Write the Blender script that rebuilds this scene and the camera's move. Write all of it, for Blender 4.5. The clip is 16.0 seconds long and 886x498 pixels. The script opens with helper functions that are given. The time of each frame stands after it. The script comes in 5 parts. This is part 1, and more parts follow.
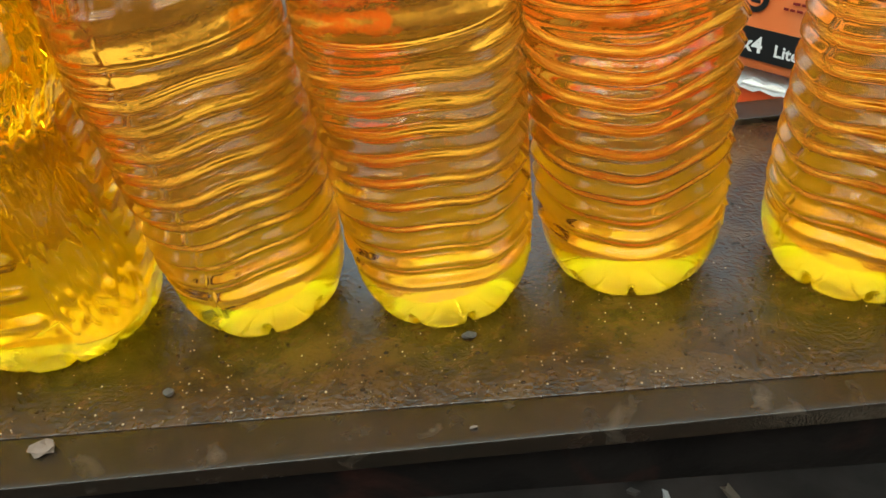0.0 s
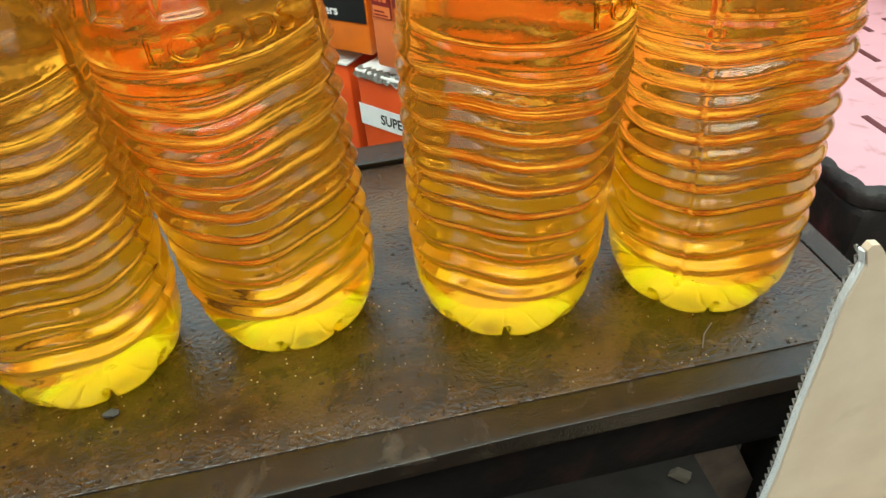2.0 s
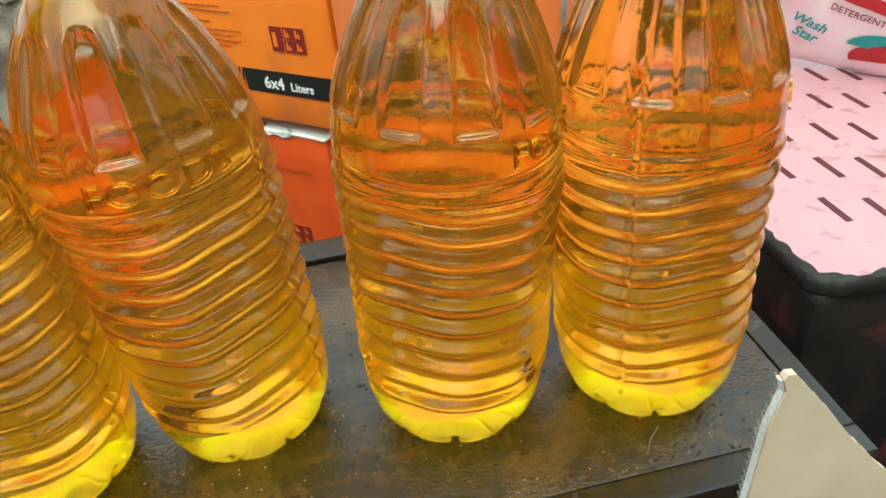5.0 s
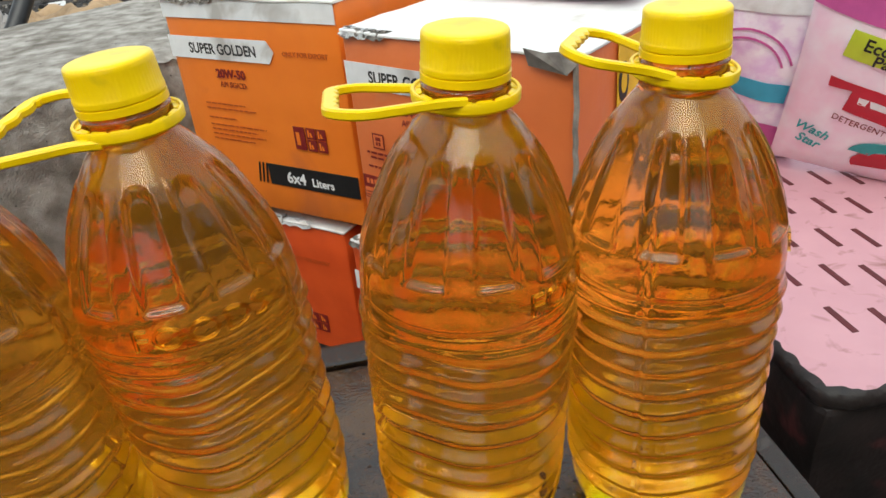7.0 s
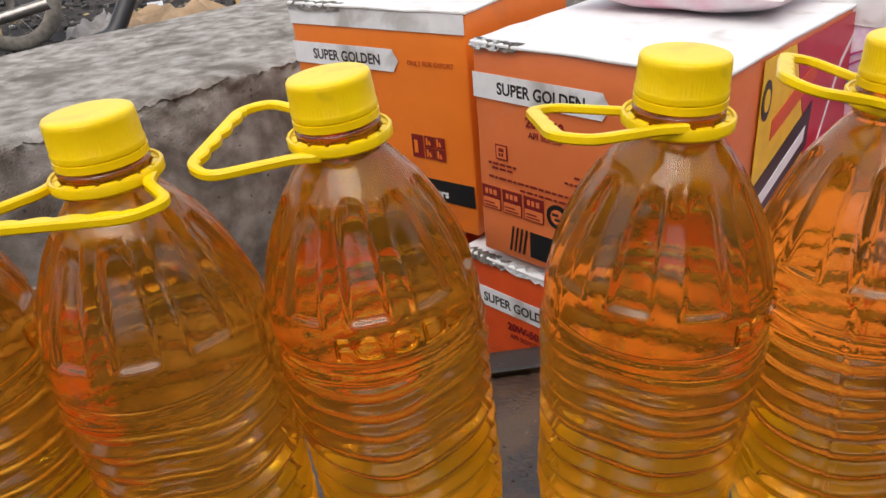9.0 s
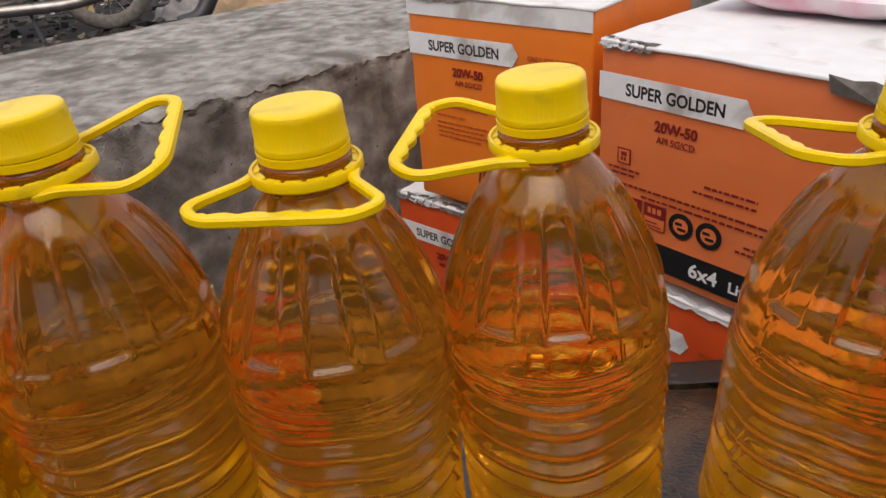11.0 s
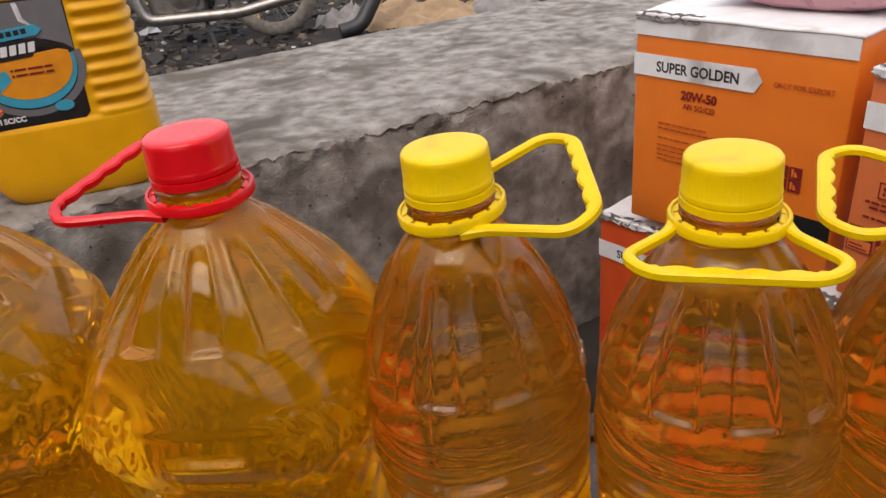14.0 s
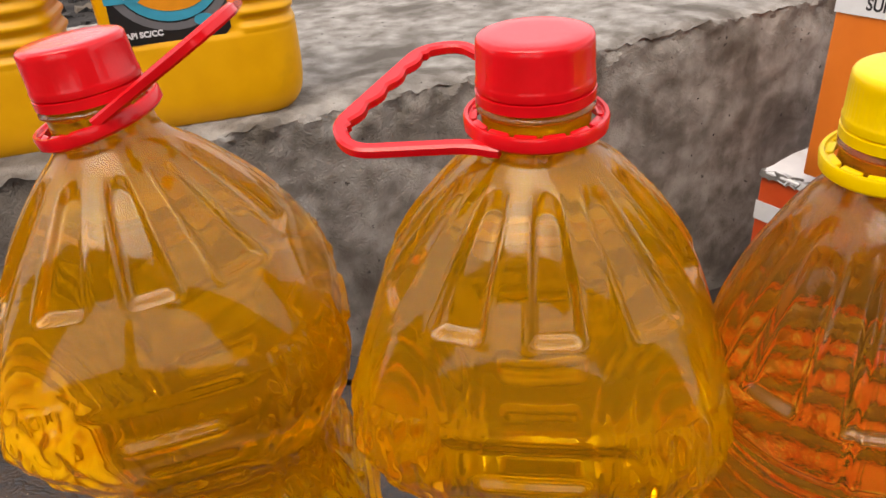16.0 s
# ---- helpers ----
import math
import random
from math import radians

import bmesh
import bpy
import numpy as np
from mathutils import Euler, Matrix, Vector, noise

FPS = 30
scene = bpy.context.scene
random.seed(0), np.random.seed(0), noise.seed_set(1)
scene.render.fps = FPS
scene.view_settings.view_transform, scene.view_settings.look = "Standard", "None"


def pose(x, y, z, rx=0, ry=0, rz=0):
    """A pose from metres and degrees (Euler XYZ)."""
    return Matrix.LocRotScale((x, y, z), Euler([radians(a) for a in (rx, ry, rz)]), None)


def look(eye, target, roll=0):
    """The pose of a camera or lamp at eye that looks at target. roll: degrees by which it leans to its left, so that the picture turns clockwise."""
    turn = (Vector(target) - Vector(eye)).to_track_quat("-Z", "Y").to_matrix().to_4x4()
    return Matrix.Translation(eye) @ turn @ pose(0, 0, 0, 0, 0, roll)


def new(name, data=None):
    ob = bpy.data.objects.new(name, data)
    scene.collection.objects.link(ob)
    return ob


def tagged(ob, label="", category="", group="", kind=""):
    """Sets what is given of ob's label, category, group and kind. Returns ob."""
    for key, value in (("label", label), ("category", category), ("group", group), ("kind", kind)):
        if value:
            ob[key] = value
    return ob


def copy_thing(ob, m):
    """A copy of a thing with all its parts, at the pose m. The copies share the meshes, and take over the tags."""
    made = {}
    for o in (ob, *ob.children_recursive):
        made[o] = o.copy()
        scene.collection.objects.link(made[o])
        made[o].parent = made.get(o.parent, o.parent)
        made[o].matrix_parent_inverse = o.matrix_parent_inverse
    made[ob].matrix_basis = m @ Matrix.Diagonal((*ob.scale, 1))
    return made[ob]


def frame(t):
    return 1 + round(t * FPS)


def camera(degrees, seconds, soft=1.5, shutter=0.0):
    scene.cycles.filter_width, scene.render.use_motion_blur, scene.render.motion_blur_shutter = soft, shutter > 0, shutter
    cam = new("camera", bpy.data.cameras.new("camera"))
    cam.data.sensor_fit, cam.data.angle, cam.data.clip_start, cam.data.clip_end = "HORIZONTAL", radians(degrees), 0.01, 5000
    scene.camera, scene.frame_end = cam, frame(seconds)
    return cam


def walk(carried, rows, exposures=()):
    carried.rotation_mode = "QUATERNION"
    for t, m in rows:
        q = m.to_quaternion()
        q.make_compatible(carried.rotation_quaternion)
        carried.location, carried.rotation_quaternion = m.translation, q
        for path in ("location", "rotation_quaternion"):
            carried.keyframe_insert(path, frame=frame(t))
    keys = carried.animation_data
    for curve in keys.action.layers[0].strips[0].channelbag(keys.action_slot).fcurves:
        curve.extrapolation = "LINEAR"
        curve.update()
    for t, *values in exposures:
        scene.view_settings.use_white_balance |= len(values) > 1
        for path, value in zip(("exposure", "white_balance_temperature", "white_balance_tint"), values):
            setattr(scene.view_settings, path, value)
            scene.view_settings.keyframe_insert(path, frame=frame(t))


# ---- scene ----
# ---- camera ----
cam = camera(61.74, 16.0)
PATH = [
    (0.0, -0.0018, -0.0009, 0.8576, 52.24, 5.99, -0.72),
    (0.5, 0.0430, 0.0014, 0.8552, 51.73, 5.88, -3.65),
    (1.0, 0.0728, -0.0019, 0.8596, 52.80, 5.63, -5.79),
    (1.5, 0.1140, 0.0109, 0.8636, 52.75, 5.17, -9.10),
    (2.0, 0.1539, 0.0111, 0.8574, 52.38, 4.05, -11.63),
    (2.5, 0.1645, 0.0077, 0.8641, 52.99, 3.88, -11.76),
    (3.0, 0.1718, 0.0115, 0.8619, 52.55, 4.13, -12.23),
    (3.5, 0.1831, 0.0159, 0.8689, 53.05, 4.22, -12.45),
    (4.0, 0.1858, 0.0175, 0.8839, 54.11, 4.74, -12.29),
    (4.5, 0.1920, 0.0189, 0.8899, 54.84, 4.66, -12.20),
    (5.0, 0.1966, 0.0204, 0.8993, 55.51, 4.88, -12.09),
    (7.5, 0.1923, 0.0200, 0.9585, 61.29, 4.53, -10.49),
    (8.0, 0.1741, 0.0220, 0.9625, 61.50, 4.82, -9.18),
    (8.5, 0.1462, 0.0250, 0.9664, 61.66, 4.92, -7.36),
    (9.0, 0.1210, 0.0334, 0.9659, 61.37, 4.86, -5.55),
    (11.5, 0.0215, 0.0611, 0.9746, 61.25, 3.75, 1.39),
    (12.0, -0.0056, 0.0606, 0.9803, 61.54, 3.75, 3.20),
    (12.5, -0.0315, 0.0618, 0.9847, 61.62, 3.96, 4.76),
    (13.0, -0.0559, 0.0607, 0.9874, 61.83, 4.16, 5.99),
    (13.5, -0.0846, 0.0659, 0.9879, 61.89, 3.98, 7.65),
    (14.0, -0.1087, 0.0637, 0.9973, 62.48, 5.00, 9.35),
    (14.5, -0.1377, 0.0581, 1.0011, 62.43, 5.08, 11.19),
    (15.0, -0.1680, 0.0667, 0.9980, 61.98, 4.98, 12.12),
    (15.5, -0.2289, 0.1083, 0.9631, 59.29, 3.72, 12.82),
    (16.0, -0.2776, 0.1309, 0.9605, 58.75, 3.85, 14.13),
]
EXPOSURES = [(0.0, 1.2, 6200, -12), (3.5, 1.25, 6150, -18), (5.0, 1.22, 6150, -19), (7.5, 0.6, 6350, 5), (9.0, 0.54, 6450, 11), (11.5, 0.16, 6650, 14), (12.5, 0.0, 6650, 14), (14.0, 0.40, 6700, 15), (15.0, 0.53, 6800, 15), (16.0, 0.80, 7000, 13)]
walk(cam, [(t, pose(x, y, z, rx, ry, rz)) for t, x, y, z, rx, ry, rz in PATH], exposures=EXPOSURES)

# ---- light: a bright overcast sky ----
world = bpy.data.worlds.new("sky")
scene.world = world
world.use_nodes = True
wn = world.node_tree.nodes
sky = wn.new("ShaderNodeTexSky")
sky.sky_type = "NISHITA"
sky.sun_disc = False
sky.sun_elevation = radians(56)
sky.sun_rotation = radians(-165.6)
sky.air_density = 1.0
sky.dust_density = 6.0
soft = wn.new("ShaderNodeMixRGB")
soft.inputs[0].default_value = 0.62
soft.inputs[2].default_value = (7.5, 7.6, 7.9, 1)
world.node_tree.links.new(sky.outputs[0], soft.inputs[1])
world.node_tree.links.new(soft.outputs[0], wn["Background"].inputs[0])
wn["Background"].inputs[1].default_value = 0.135
sun_data = bpy.data.lights.new("sun", "SUN")
sun_data.energy = 1.0
sun_data.angle = radians(50)
sun_data.color = (1.0, 0.96, 0.9)
sun = new("sun", sun_data)
sun.matrix_world = look((-0.9, -2.9, 5.9), (0, 0.6, 0.5))

# ---- materials ----


def material(name, base=(0.8, 0.8, 0.8), rough=0.5, metal=0.0, trans=0.0, ior=1.5, dark=None, scale=30.0, mix=0.5,
             bump=0.0, bump_scale=80.0, stain=None, stain_scale=6.0, stain_amount=0.0, rough_var=0.0, per_object=0.0, detail=6.0, gloss=0.5, pit_shade=0.0):
    """A surface with variation at two scales, relief and stains."""
    m = bpy.data.materials.new(name)
    m.use_nodes = True
    nt = m.node_tree
    n, l = nt.nodes, nt.links
    p = n["Principled BSDF"]
    p.inputs["Roughness"].default_value = rough
    p.inputs["Metallic"].default_value = metal
    p.inputs["Transmission Weight"].default_value = trans
    p.inputs["IOR"].default_value = ior
    p.inputs["Specular IOR Level"].default_value = gloss
    co = n.new("ShaderNodeTexCoord")
    fine = n.new("ShaderNodeTexNoise")
    fine.inputs["Scale"].default_value = scale
    fine.inputs["Detail"].default_value = detail
    l.new(co.outputs["Object"], fine.inputs["Vector"])
    ramp = n.new("ShaderNodeValToRGB")
    ramp.color_ramp.elements[0].position = 0.5 - 0.5 * mix * 0.6
    ramp.color_ramp.elements[1].position = 0.5 + 0.5 * mix * 0.6
    ramp.color_ramp.elements[0].color = (*(dark or [c * 0.85 for c in base]), 1)
    ramp.color_ramp.elements[1].color = (*base, 1)
    l.new(fine.outputs["Fac"], ramp.inputs["Fac"])
    colour = ramp.outputs["Color"]
    if stain:
        big = n.new("ShaderNodeTexNoise")
        big.inputs["Scale"].default_value = stain_scale
        big.inputs["Detail"].default_value = 8.0
        big.inputs["Distortion"].default_value = 0.6
        l.new(co.outputs["Object"], big.inputs["Vector"])
        cut = n.new("ShaderNodeMapRange")
        cut.inputs["From Min"].default_value = 0.62 - 0.3 * stain_amount
        cut.inputs["From Max"].default_value = 0.75 - 0.2 * stain_amount
        l.new(big.outputs["Fac"], cut.inputs["Value"])
        mx = n.new("ShaderNodeMixRGB")
        mx.inputs[2].default_value = (*stain, 1)
        l.new(cut.outputs[0], mx.inputs[0])
        l.new(colour, mx.inputs[1])
        colour = mx.outputs[0]
    if per_object:
        info = n.new("ShaderNodeObjectInfo")
        hsv = n.new("ShaderNodeHueSaturation")
        rng = n.new("ShaderNodeMapRange")
        rng.inputs["To Min"].default_value = 1 - per_object
        rng.inputs["To Max"].default_value = 1 + per_object
        l.new(info.outputs["Random"], rng.inputs["Value"])
        l.new(rng.outputs[0], hsv.inputs["Value"])
        l.new(colour, hsv.inputs["Color"])
        colour = hsv.outputs[0]
    if pit_shade:
        # scattered dark spots of uneven outline: the shade in pits, painted without relief
        warp = n.new("ShaderNodeTexNoise")
        warp.inputs["Scale"].default_value = pit_shade * 4
        l.new(co.outputs["Object"], warp.inputs["Vector"])
        bend = n.new("ShaderNodeVectorMath")
        bend.operation = "MULTIPLY_ADD"
        bend.inputs[1].default_value = (0.012, 0.012, 0.012)
        l.new(warp.outputs["Color"], bend.inputs[0])
        l.new(co.outputs["Object"], bend.inputs[2])
        pit_spot = n.new("ShaderNodeTexVoronoi")
        pit_spot.inputs["Scale"].default_value = pit_shade
        l.new(bend.outputs[0], pit_spot.inputs["Vector"])
        few = n.new("ShaderNodeSeparateColor")
        l.new(pit_spot.outputs["Color"], few.inputs[0])
        size = n.new("ShaderNodeMapRange")
        size.inputs["From Min"].default_value = 0.7
        size.inputs["From Max"].default_value = 1.0
        size.inputs["To Max"].default_value = 0.26
        l.new(few.outputs[0], size.inputs["Value"])
        inside = n.new("ShaderNodeMath")
        inside.operation = "SUBTRACT"
        l.new(size.outputs[0], inside.inputs[0])
        l.new(pit_spot.outputs["Distance"], inside.inputs[1])
        edge = n.new("ShaderNodeMapRange")
        edge.inputs["From Max"].default_value = 0.06
        l.new(inside.outputs[0], edge.inputs["Value"])
        mp = n.new("ShaderNodeMixRGB")
        mp.inputs[2].default_value = (0.04, 0.036, 0.032, 1)
        l.new(edge.outputs[0], mp.inputs[0])
        l.new(colour, mp.inputs[1])
        colour = mp.outputs[0]
    l.new(colour, p.inputs["Base Color"])
    if rough_var:
        rr = n.new("ShaderNodeMapRange")
        rr.inputs["From Min"].default_value = 0.3
        rr.inputs["From Max"].default_value = 0.7
        rr.inputs["To Min"].default_value = max(0.02, rough - rough_var)
        rr.inputs["To Max"].default_value = min(1, rough + rough_var)
        l.new(fine.outputs["Fac"], rr.inputs["Value"])
        l.new(rr.outputs[0], p.inputs["Roughness"])
    if bump:
        rel = n.new("ShaderNodeTexNoise")
        rel.inputs["Scale"].default_value = bump_scale
        rel.inputs["Detail"].default_value = 5.0
        l.new(co.outputs["Object"], rel.inputs["Vector"])
        b = n.new("ShaderNodeBump")
        b.inputs["Strength"].default_value = bump
        b.inputs["Distance"].default_value = 0.004
        l.new(rel.outputs["Fac"], b.inputs["Height"])
        l.new(b.outputs[0], p.inputs["Normal"])
    return m


OIL = material("amber_oil_in_clear_bottle", (1.0, 0.455, 0.045), 0.012, trans=0.935, ior=1.45, dark=(1.0, 0.42, 0.034), scale=12, bump=0.07, bump_scale=170, gloss=0.2)
OIL_ORANGE = material("golden_oil_in_clear_bottle", (1.0, 0.50, 0.006), 0.05, trans=0.85, ior=1.44, dark=(1.0, 0.46, 0.004), scale=12, bump=0.05, bump_scale=60, gloss=0.10)
# yellow paints in the daylight that gathers in a bottle's base
OIL_BASE_GLOW = material("oil_with_painted_base_glow", (1.0, 0.90, 0.012), 0.012, trans=0.72, ior=1.44, dark=(1.0, 0.84, 0.008), scale=60, bump=0.03, bump_scale=90)
YELLOW = material("yellow_plastic", (0.86, 0.60, 0.002), 0.30, ior=1.40, dark=(0.82, 0.555, 0.002), scale=40, bump=0.03, bump_scale=200, stain=(0.62, 0.44, 0.01), stain_scale=30, stain_amount=0.1, gloss=0.35)
RED = material("red_plastic", (0.76, 0.007, 0.013), 0.17, ior=1.46, dark=(0.64, 0.004, 0.008), scale=40, bump=0.03, bump_scale=200)
TABLE = material("oily_dark_wood", (0.048, 0.021, 0.005), 0.09, ior=1.60, dark=(0.010, 0.005, 0.002), scale=70, mix=0.5, bump=0.34, bump_scale=300,
                 stain=(0.080, 0.040, 0.009), stain_scale=10, stain_amount=0.32, rough_var=0.09)
TABLE_EDGE = material("worn_dark_wood_edge", (0.022, 0.013, 0.008), 0.17, ior=1.5, dark=(0.012, 0.009, 0.006), scale=50, mix=0.6, bump=0.25, bump_scale=700,
                      stain=(0.060, 0.046, 0.034), stain_scale=30, stain_amount=0.08, rough_var=0.14)
BLACKWOOD = material("black_stained_wood", (0.010, 0.008, 0.0075), 0.8, dark=(0.004, 0.003, 0.003), scale=25, bump=0.3, gloss=0.15, stain=(0.035, 0.014, 0.011), stain_scale=12, stain_amount=0.2)
CONCRETE = material("weathered_concrete", (0.375, 0.35, 0.318), 0.9, dark=(0.150, 0.131, 0.110), scale=24, mix=0.55, bump=0.9, bump_scale=300,
                    stain=(0.105, 0.088, 0.070), stain_scale=7.0, stain_amount=0.42, detail=15, pit_shade=80)
LID = material("white_carton_board", (0.74, 0.74, 0.735), 0.55, dark=(0.68, 0.68, 0.675), scale=30, bump=0.15, bump_scale=30, stain=(0.55, 0.52, 0.48), stain_scale=16, stain_amount=0.12)
DIRT = material("trodden_dirt", (0.050, 0.043, 0.038), 0.95, gloss=0.2, dark=(0.014, 0.012, 0.011), scale=7, mix=0.6, bump=0.8, bump_scale=40, stain=(0.02, 0.018, 0.018), stain_scale=2.5, stain_amount=0.4)
ORANGE = material("orange_printed_carton", (0.78, 0.20, 0.018), 0.42, dark=(0.70, 0.165, 0.014), scale=18, mix=1.0, bump=0.6, bump_scale=14,
                  stain=(0.60, 0.15, 0.03), stain_scale=7, stain_amount=0.15)
# salmon base is the orange print with glare mixed into its colour
GLARE_ORANGE = material("orange_carton_with_painted_glare", (0.70, 0.185, 0.055), 0.38, dark=(0.62, 0.15, 0.04), scale=14, mix=1.0, bump=0.9, bump_scale=14,
                  stain=(0.58, 0.22, 0.10), stain_scale=6, stain_amount=0.2)
DEEP_ORANGE = material("red_orange_printed_carton", (0.66, 0.085, 0.015), 0.42, dark=(0.56, 0.065, 0.012), scale=16, bump=0.1, bump_scale=18)
WHITE = material("white_printed_paper", (0.74, 0.75, 0.76), 0.5, dark=(0.66, 0.67, 0.68), scale=30, bump=0.1, bump_scale=30, stain=(0.42, 0.40, 0.38), stain_scale=14, stain_amount=0.28)
INK = material("black_ink", (0.012, 0.012, 0.013), 0.4, scale=60)
MAROON = material("dark_red_ink", (0.20, 0.012, 0.012), 0.45, scale=60)
KRAFT = material("brown_corrugated_board", (0.70, 0.575, 0.44), 0.85, dark=(0.63, 0.50, 0.375), scale=25, bump=0.25, bump_scale=60, stain=(0.46, 0.35, 0.25), stain_scale=8, stain_amount=0.15)
TORN = material("torn_grey_board", (0.36, 0.33, 0.30), 0.9, dark=(0.12, 0.11, 0.10), scale=60, mix=1.0, bump=0.5)
PINK = material("pink_plastic", (0.56, 0.31, 0.355), 0.5, dark=(0.50, 0.265, 0.31), scale=16, mix=1.0, bump=0.08, bump_scale=60, stain=(0.30, 0.14, 0.14), stain_scale=34, stain_amount=0.12)
GRIME = material("red_black_grime", (0.016, 0.010, 0.010), 0.6, dark=(0.006, 0.004, 0.004), scale=30, bump=0.5, stain=(0.11, 0.028, 0.032), stain_scale=14, stain_amount=0.3)
SLOT_SHADE = material("dark_red_slot_shade", (0.10, 0.015, 0.02), 0.7)
LILAC = material("lilac_plastic_film", (0.70, 0.50, 0.74), 0.3, dark=(0.86, 0.82, 0.89), scale=34, mix=0.4, bump=0.4, bump_scale=24)
PALEPINK = material("pale_pink_plastic_film", (0.84, 0.62, 0.74), 0.3, dark=(0.87, 0.80, 0.86), scale=22, mix=0.5, bump=0.4, bump_scale=24)
FILM = material("pink_and_white_film", (0.76, 0.72, 0.74), 0.3, dark=(0.70, 0.36, 0.46), scale=16, mix=0.5, bump=0.4, bump_scale=20)
MAGENTA = material("magenta_ink", (0.52, 0.10, 0.32), 0.35, scale=40)
CYAN = material("blue_ink", (0.04, 0.36, 0.52), 0.35, scale=40)
TEAL = material("teal_ink", (0.03, 0.34, 0.34), 0.35, scale=40)
LIME = material("lime_ink", (0.50, 0.60, 0.04), 0.35, scale=40)
CRIMSON = material("crimson_ink", (0.48, 0.012, 0.03), 0.35, scale=40)
GOLD = material("yellow_ink", (0.82, 0.50, 0.015), 0.38, scale=40)
AMBER_INK = material("orange_ink", (0.80, 0.30, 0.012), 0.38, scale=40)
ROADGREY = material("grey_ink", (0.16, 0.16, 0.17), 0.38, scale=40)
JUG = material("yellow_jug_plastic", (0.80, 0.40, 0.004), 0.40, ior=1.38, dark=(0.74, 0.36, 0.003), scale=20, bump=0.05, bump_scale=120, stain=(0.62, 0.32, 0.01), stain_scale=9, stain_amount=0.05)
RUBBER = material("dusty_rubber", (0.10, 0.09, 0.08), 0.9, dark=(0.035, 0.033, 0.032), scale=30, mix=1.0, bump=0.4)
STEEL = material("dull_steel", (0.42, 0.40, 0.38), 0.4, metal=0.9, dark=(0.22, 0.2, 0.18), scale=20, mix=1.0, bump=0.2)
BLACKMETAL = material("black_painted_metal", (0.02, 0.02, 0.022), 0.45, scale=20, bump=0.2)
RAG = material("tan_cloth", (0.42, 0.29, 0.17), 0.95, dark=(0.25, 0.17, 0.10), scale=18, mix=1.0, bump=0.5)
GREYRAG = material("grey_cloth", (0.33, 0.31, 0.30), 0.95, dark=(0.14, 0.13, 0.12), scale=14, mix=1.0, bump=0.6)
TARP = material("dark_grey_sheet", (0.075, 0.08, 0.08), 0.55, dark=(0.035, 0.037, 0.037), scale=14, mix=1.0, bump=0.4)
FAINT = material("faint_red_ink", (0.44, 0.075, 0.012), 0.45, scale=60)
# for the unseen wall; red-brown to warm what the bottles reflect
PLASTER = material("dull_red_brown_plaster", (0.36, 0.215, 0.15), 0.9, dark=(0.27, 0.155, 0.105), scale=3, mix=1.0, bump=0.4, bump_scale=30)
SCREEN_CLOTH = material("tan_screen_cloth", (0.40, 0.33, 0.25), 0.9, dark=(0.32, 0.26, 0.20), scale=4, mix=1.0, bump=0.2, bump_scale=200)
STICK = material("grey_brown_timber", (0.20, 0.15, 0.12), 0.85, dark=(0.10, 0.075, 0.06), scale=25, bump=0.5)

# ---- builders ----


def mesh_object(name, bm, mats, parent=None, label="", smooth=True):
    me = bpy.data.meshes.new(name)
    bm.to_mesh(me)
    bm.free()
    for m in (mats if isinstance(mats, (list, tuple)) else [mats]):
        me.materials.append(m)
    if smooth:
        me.shade_smooth()
        if smooth != "all":
            me.set_sharp_from_angle(angle=radians(40))
    ob = new(name, me)
    if parent:
        ob.parent = parent
    if label:
        ob["label"] = label
    return ob


def part(name, bm, mats, parent, label="", smooth=True):
    return mesh_object(name, bm, mats, parent, label, smooth)


def thing(name, m, label, category, group="", kind=""):
    ob = new(name)
    ob.empty_display_size = 0.05
    ob.matrix_world = m
    return tagged(ob, label, category, group, kind)


def block(x0, y0, z0, x1, y1, z1, bevel=0.002, seg=2, bm=None):
    """A box between two corners, with rounded edges."""
    own = bmesh.new()
    bmesh.ops.create_cube(own, size=1)
    for v in own.verts:
        v.co = ((x0 + x1) / 2 + v.co.x * (x1 - x0), (y0 + y1) / 2 + v.co.y * (y1 - y0), (z0 + z1) / 2 + v.co.z * (z1 - z0))
    if bevel:
        bmesh.ops.bevel(own, geom=own.edges[:] + own.verts[:], offset=bevel, segments=seg, affect="EDGES", profile=0.5)
    if bm is None:
        return own
    me = bpy.data.meshes.new("tmp")
    own.to_mesh(me)
    own.free()
    bm.from_mesh(me)
    bpy.data.meshes.remove(me)
    return bm


def roughened(bm, amount, scale, cuts=0):
    """Shift the vertices by smooth noise, to dent and warp a shape."""
    if cuts:
        bmesh.ops.subdivide_edges(bm, edges=bm.edges[:], cuts=cuts, use_grid_fill=True)
    for v in bm.verts:
        v.co += noise.noise_vector(v.co * scale) * amount
    return bm


def lathe(profile, n=64, bm=None):
    """A turned shape round z from (radius, height) pairs."""
    bm = bm or bmesh.new()
    rings = [[bm.verts.new((r * math.cos(a), r * math.sin(a), z)) for a in (2 * math.pi * i / n for i in range(n))] for r, z in profile]
    for a, b in zip(rings, rings[1:]):
        for i in range(n):
            bm.faces.new((a[i], a[(i + 1) % n], b[(i + 1) % n], b[i]))
    return bm, rings


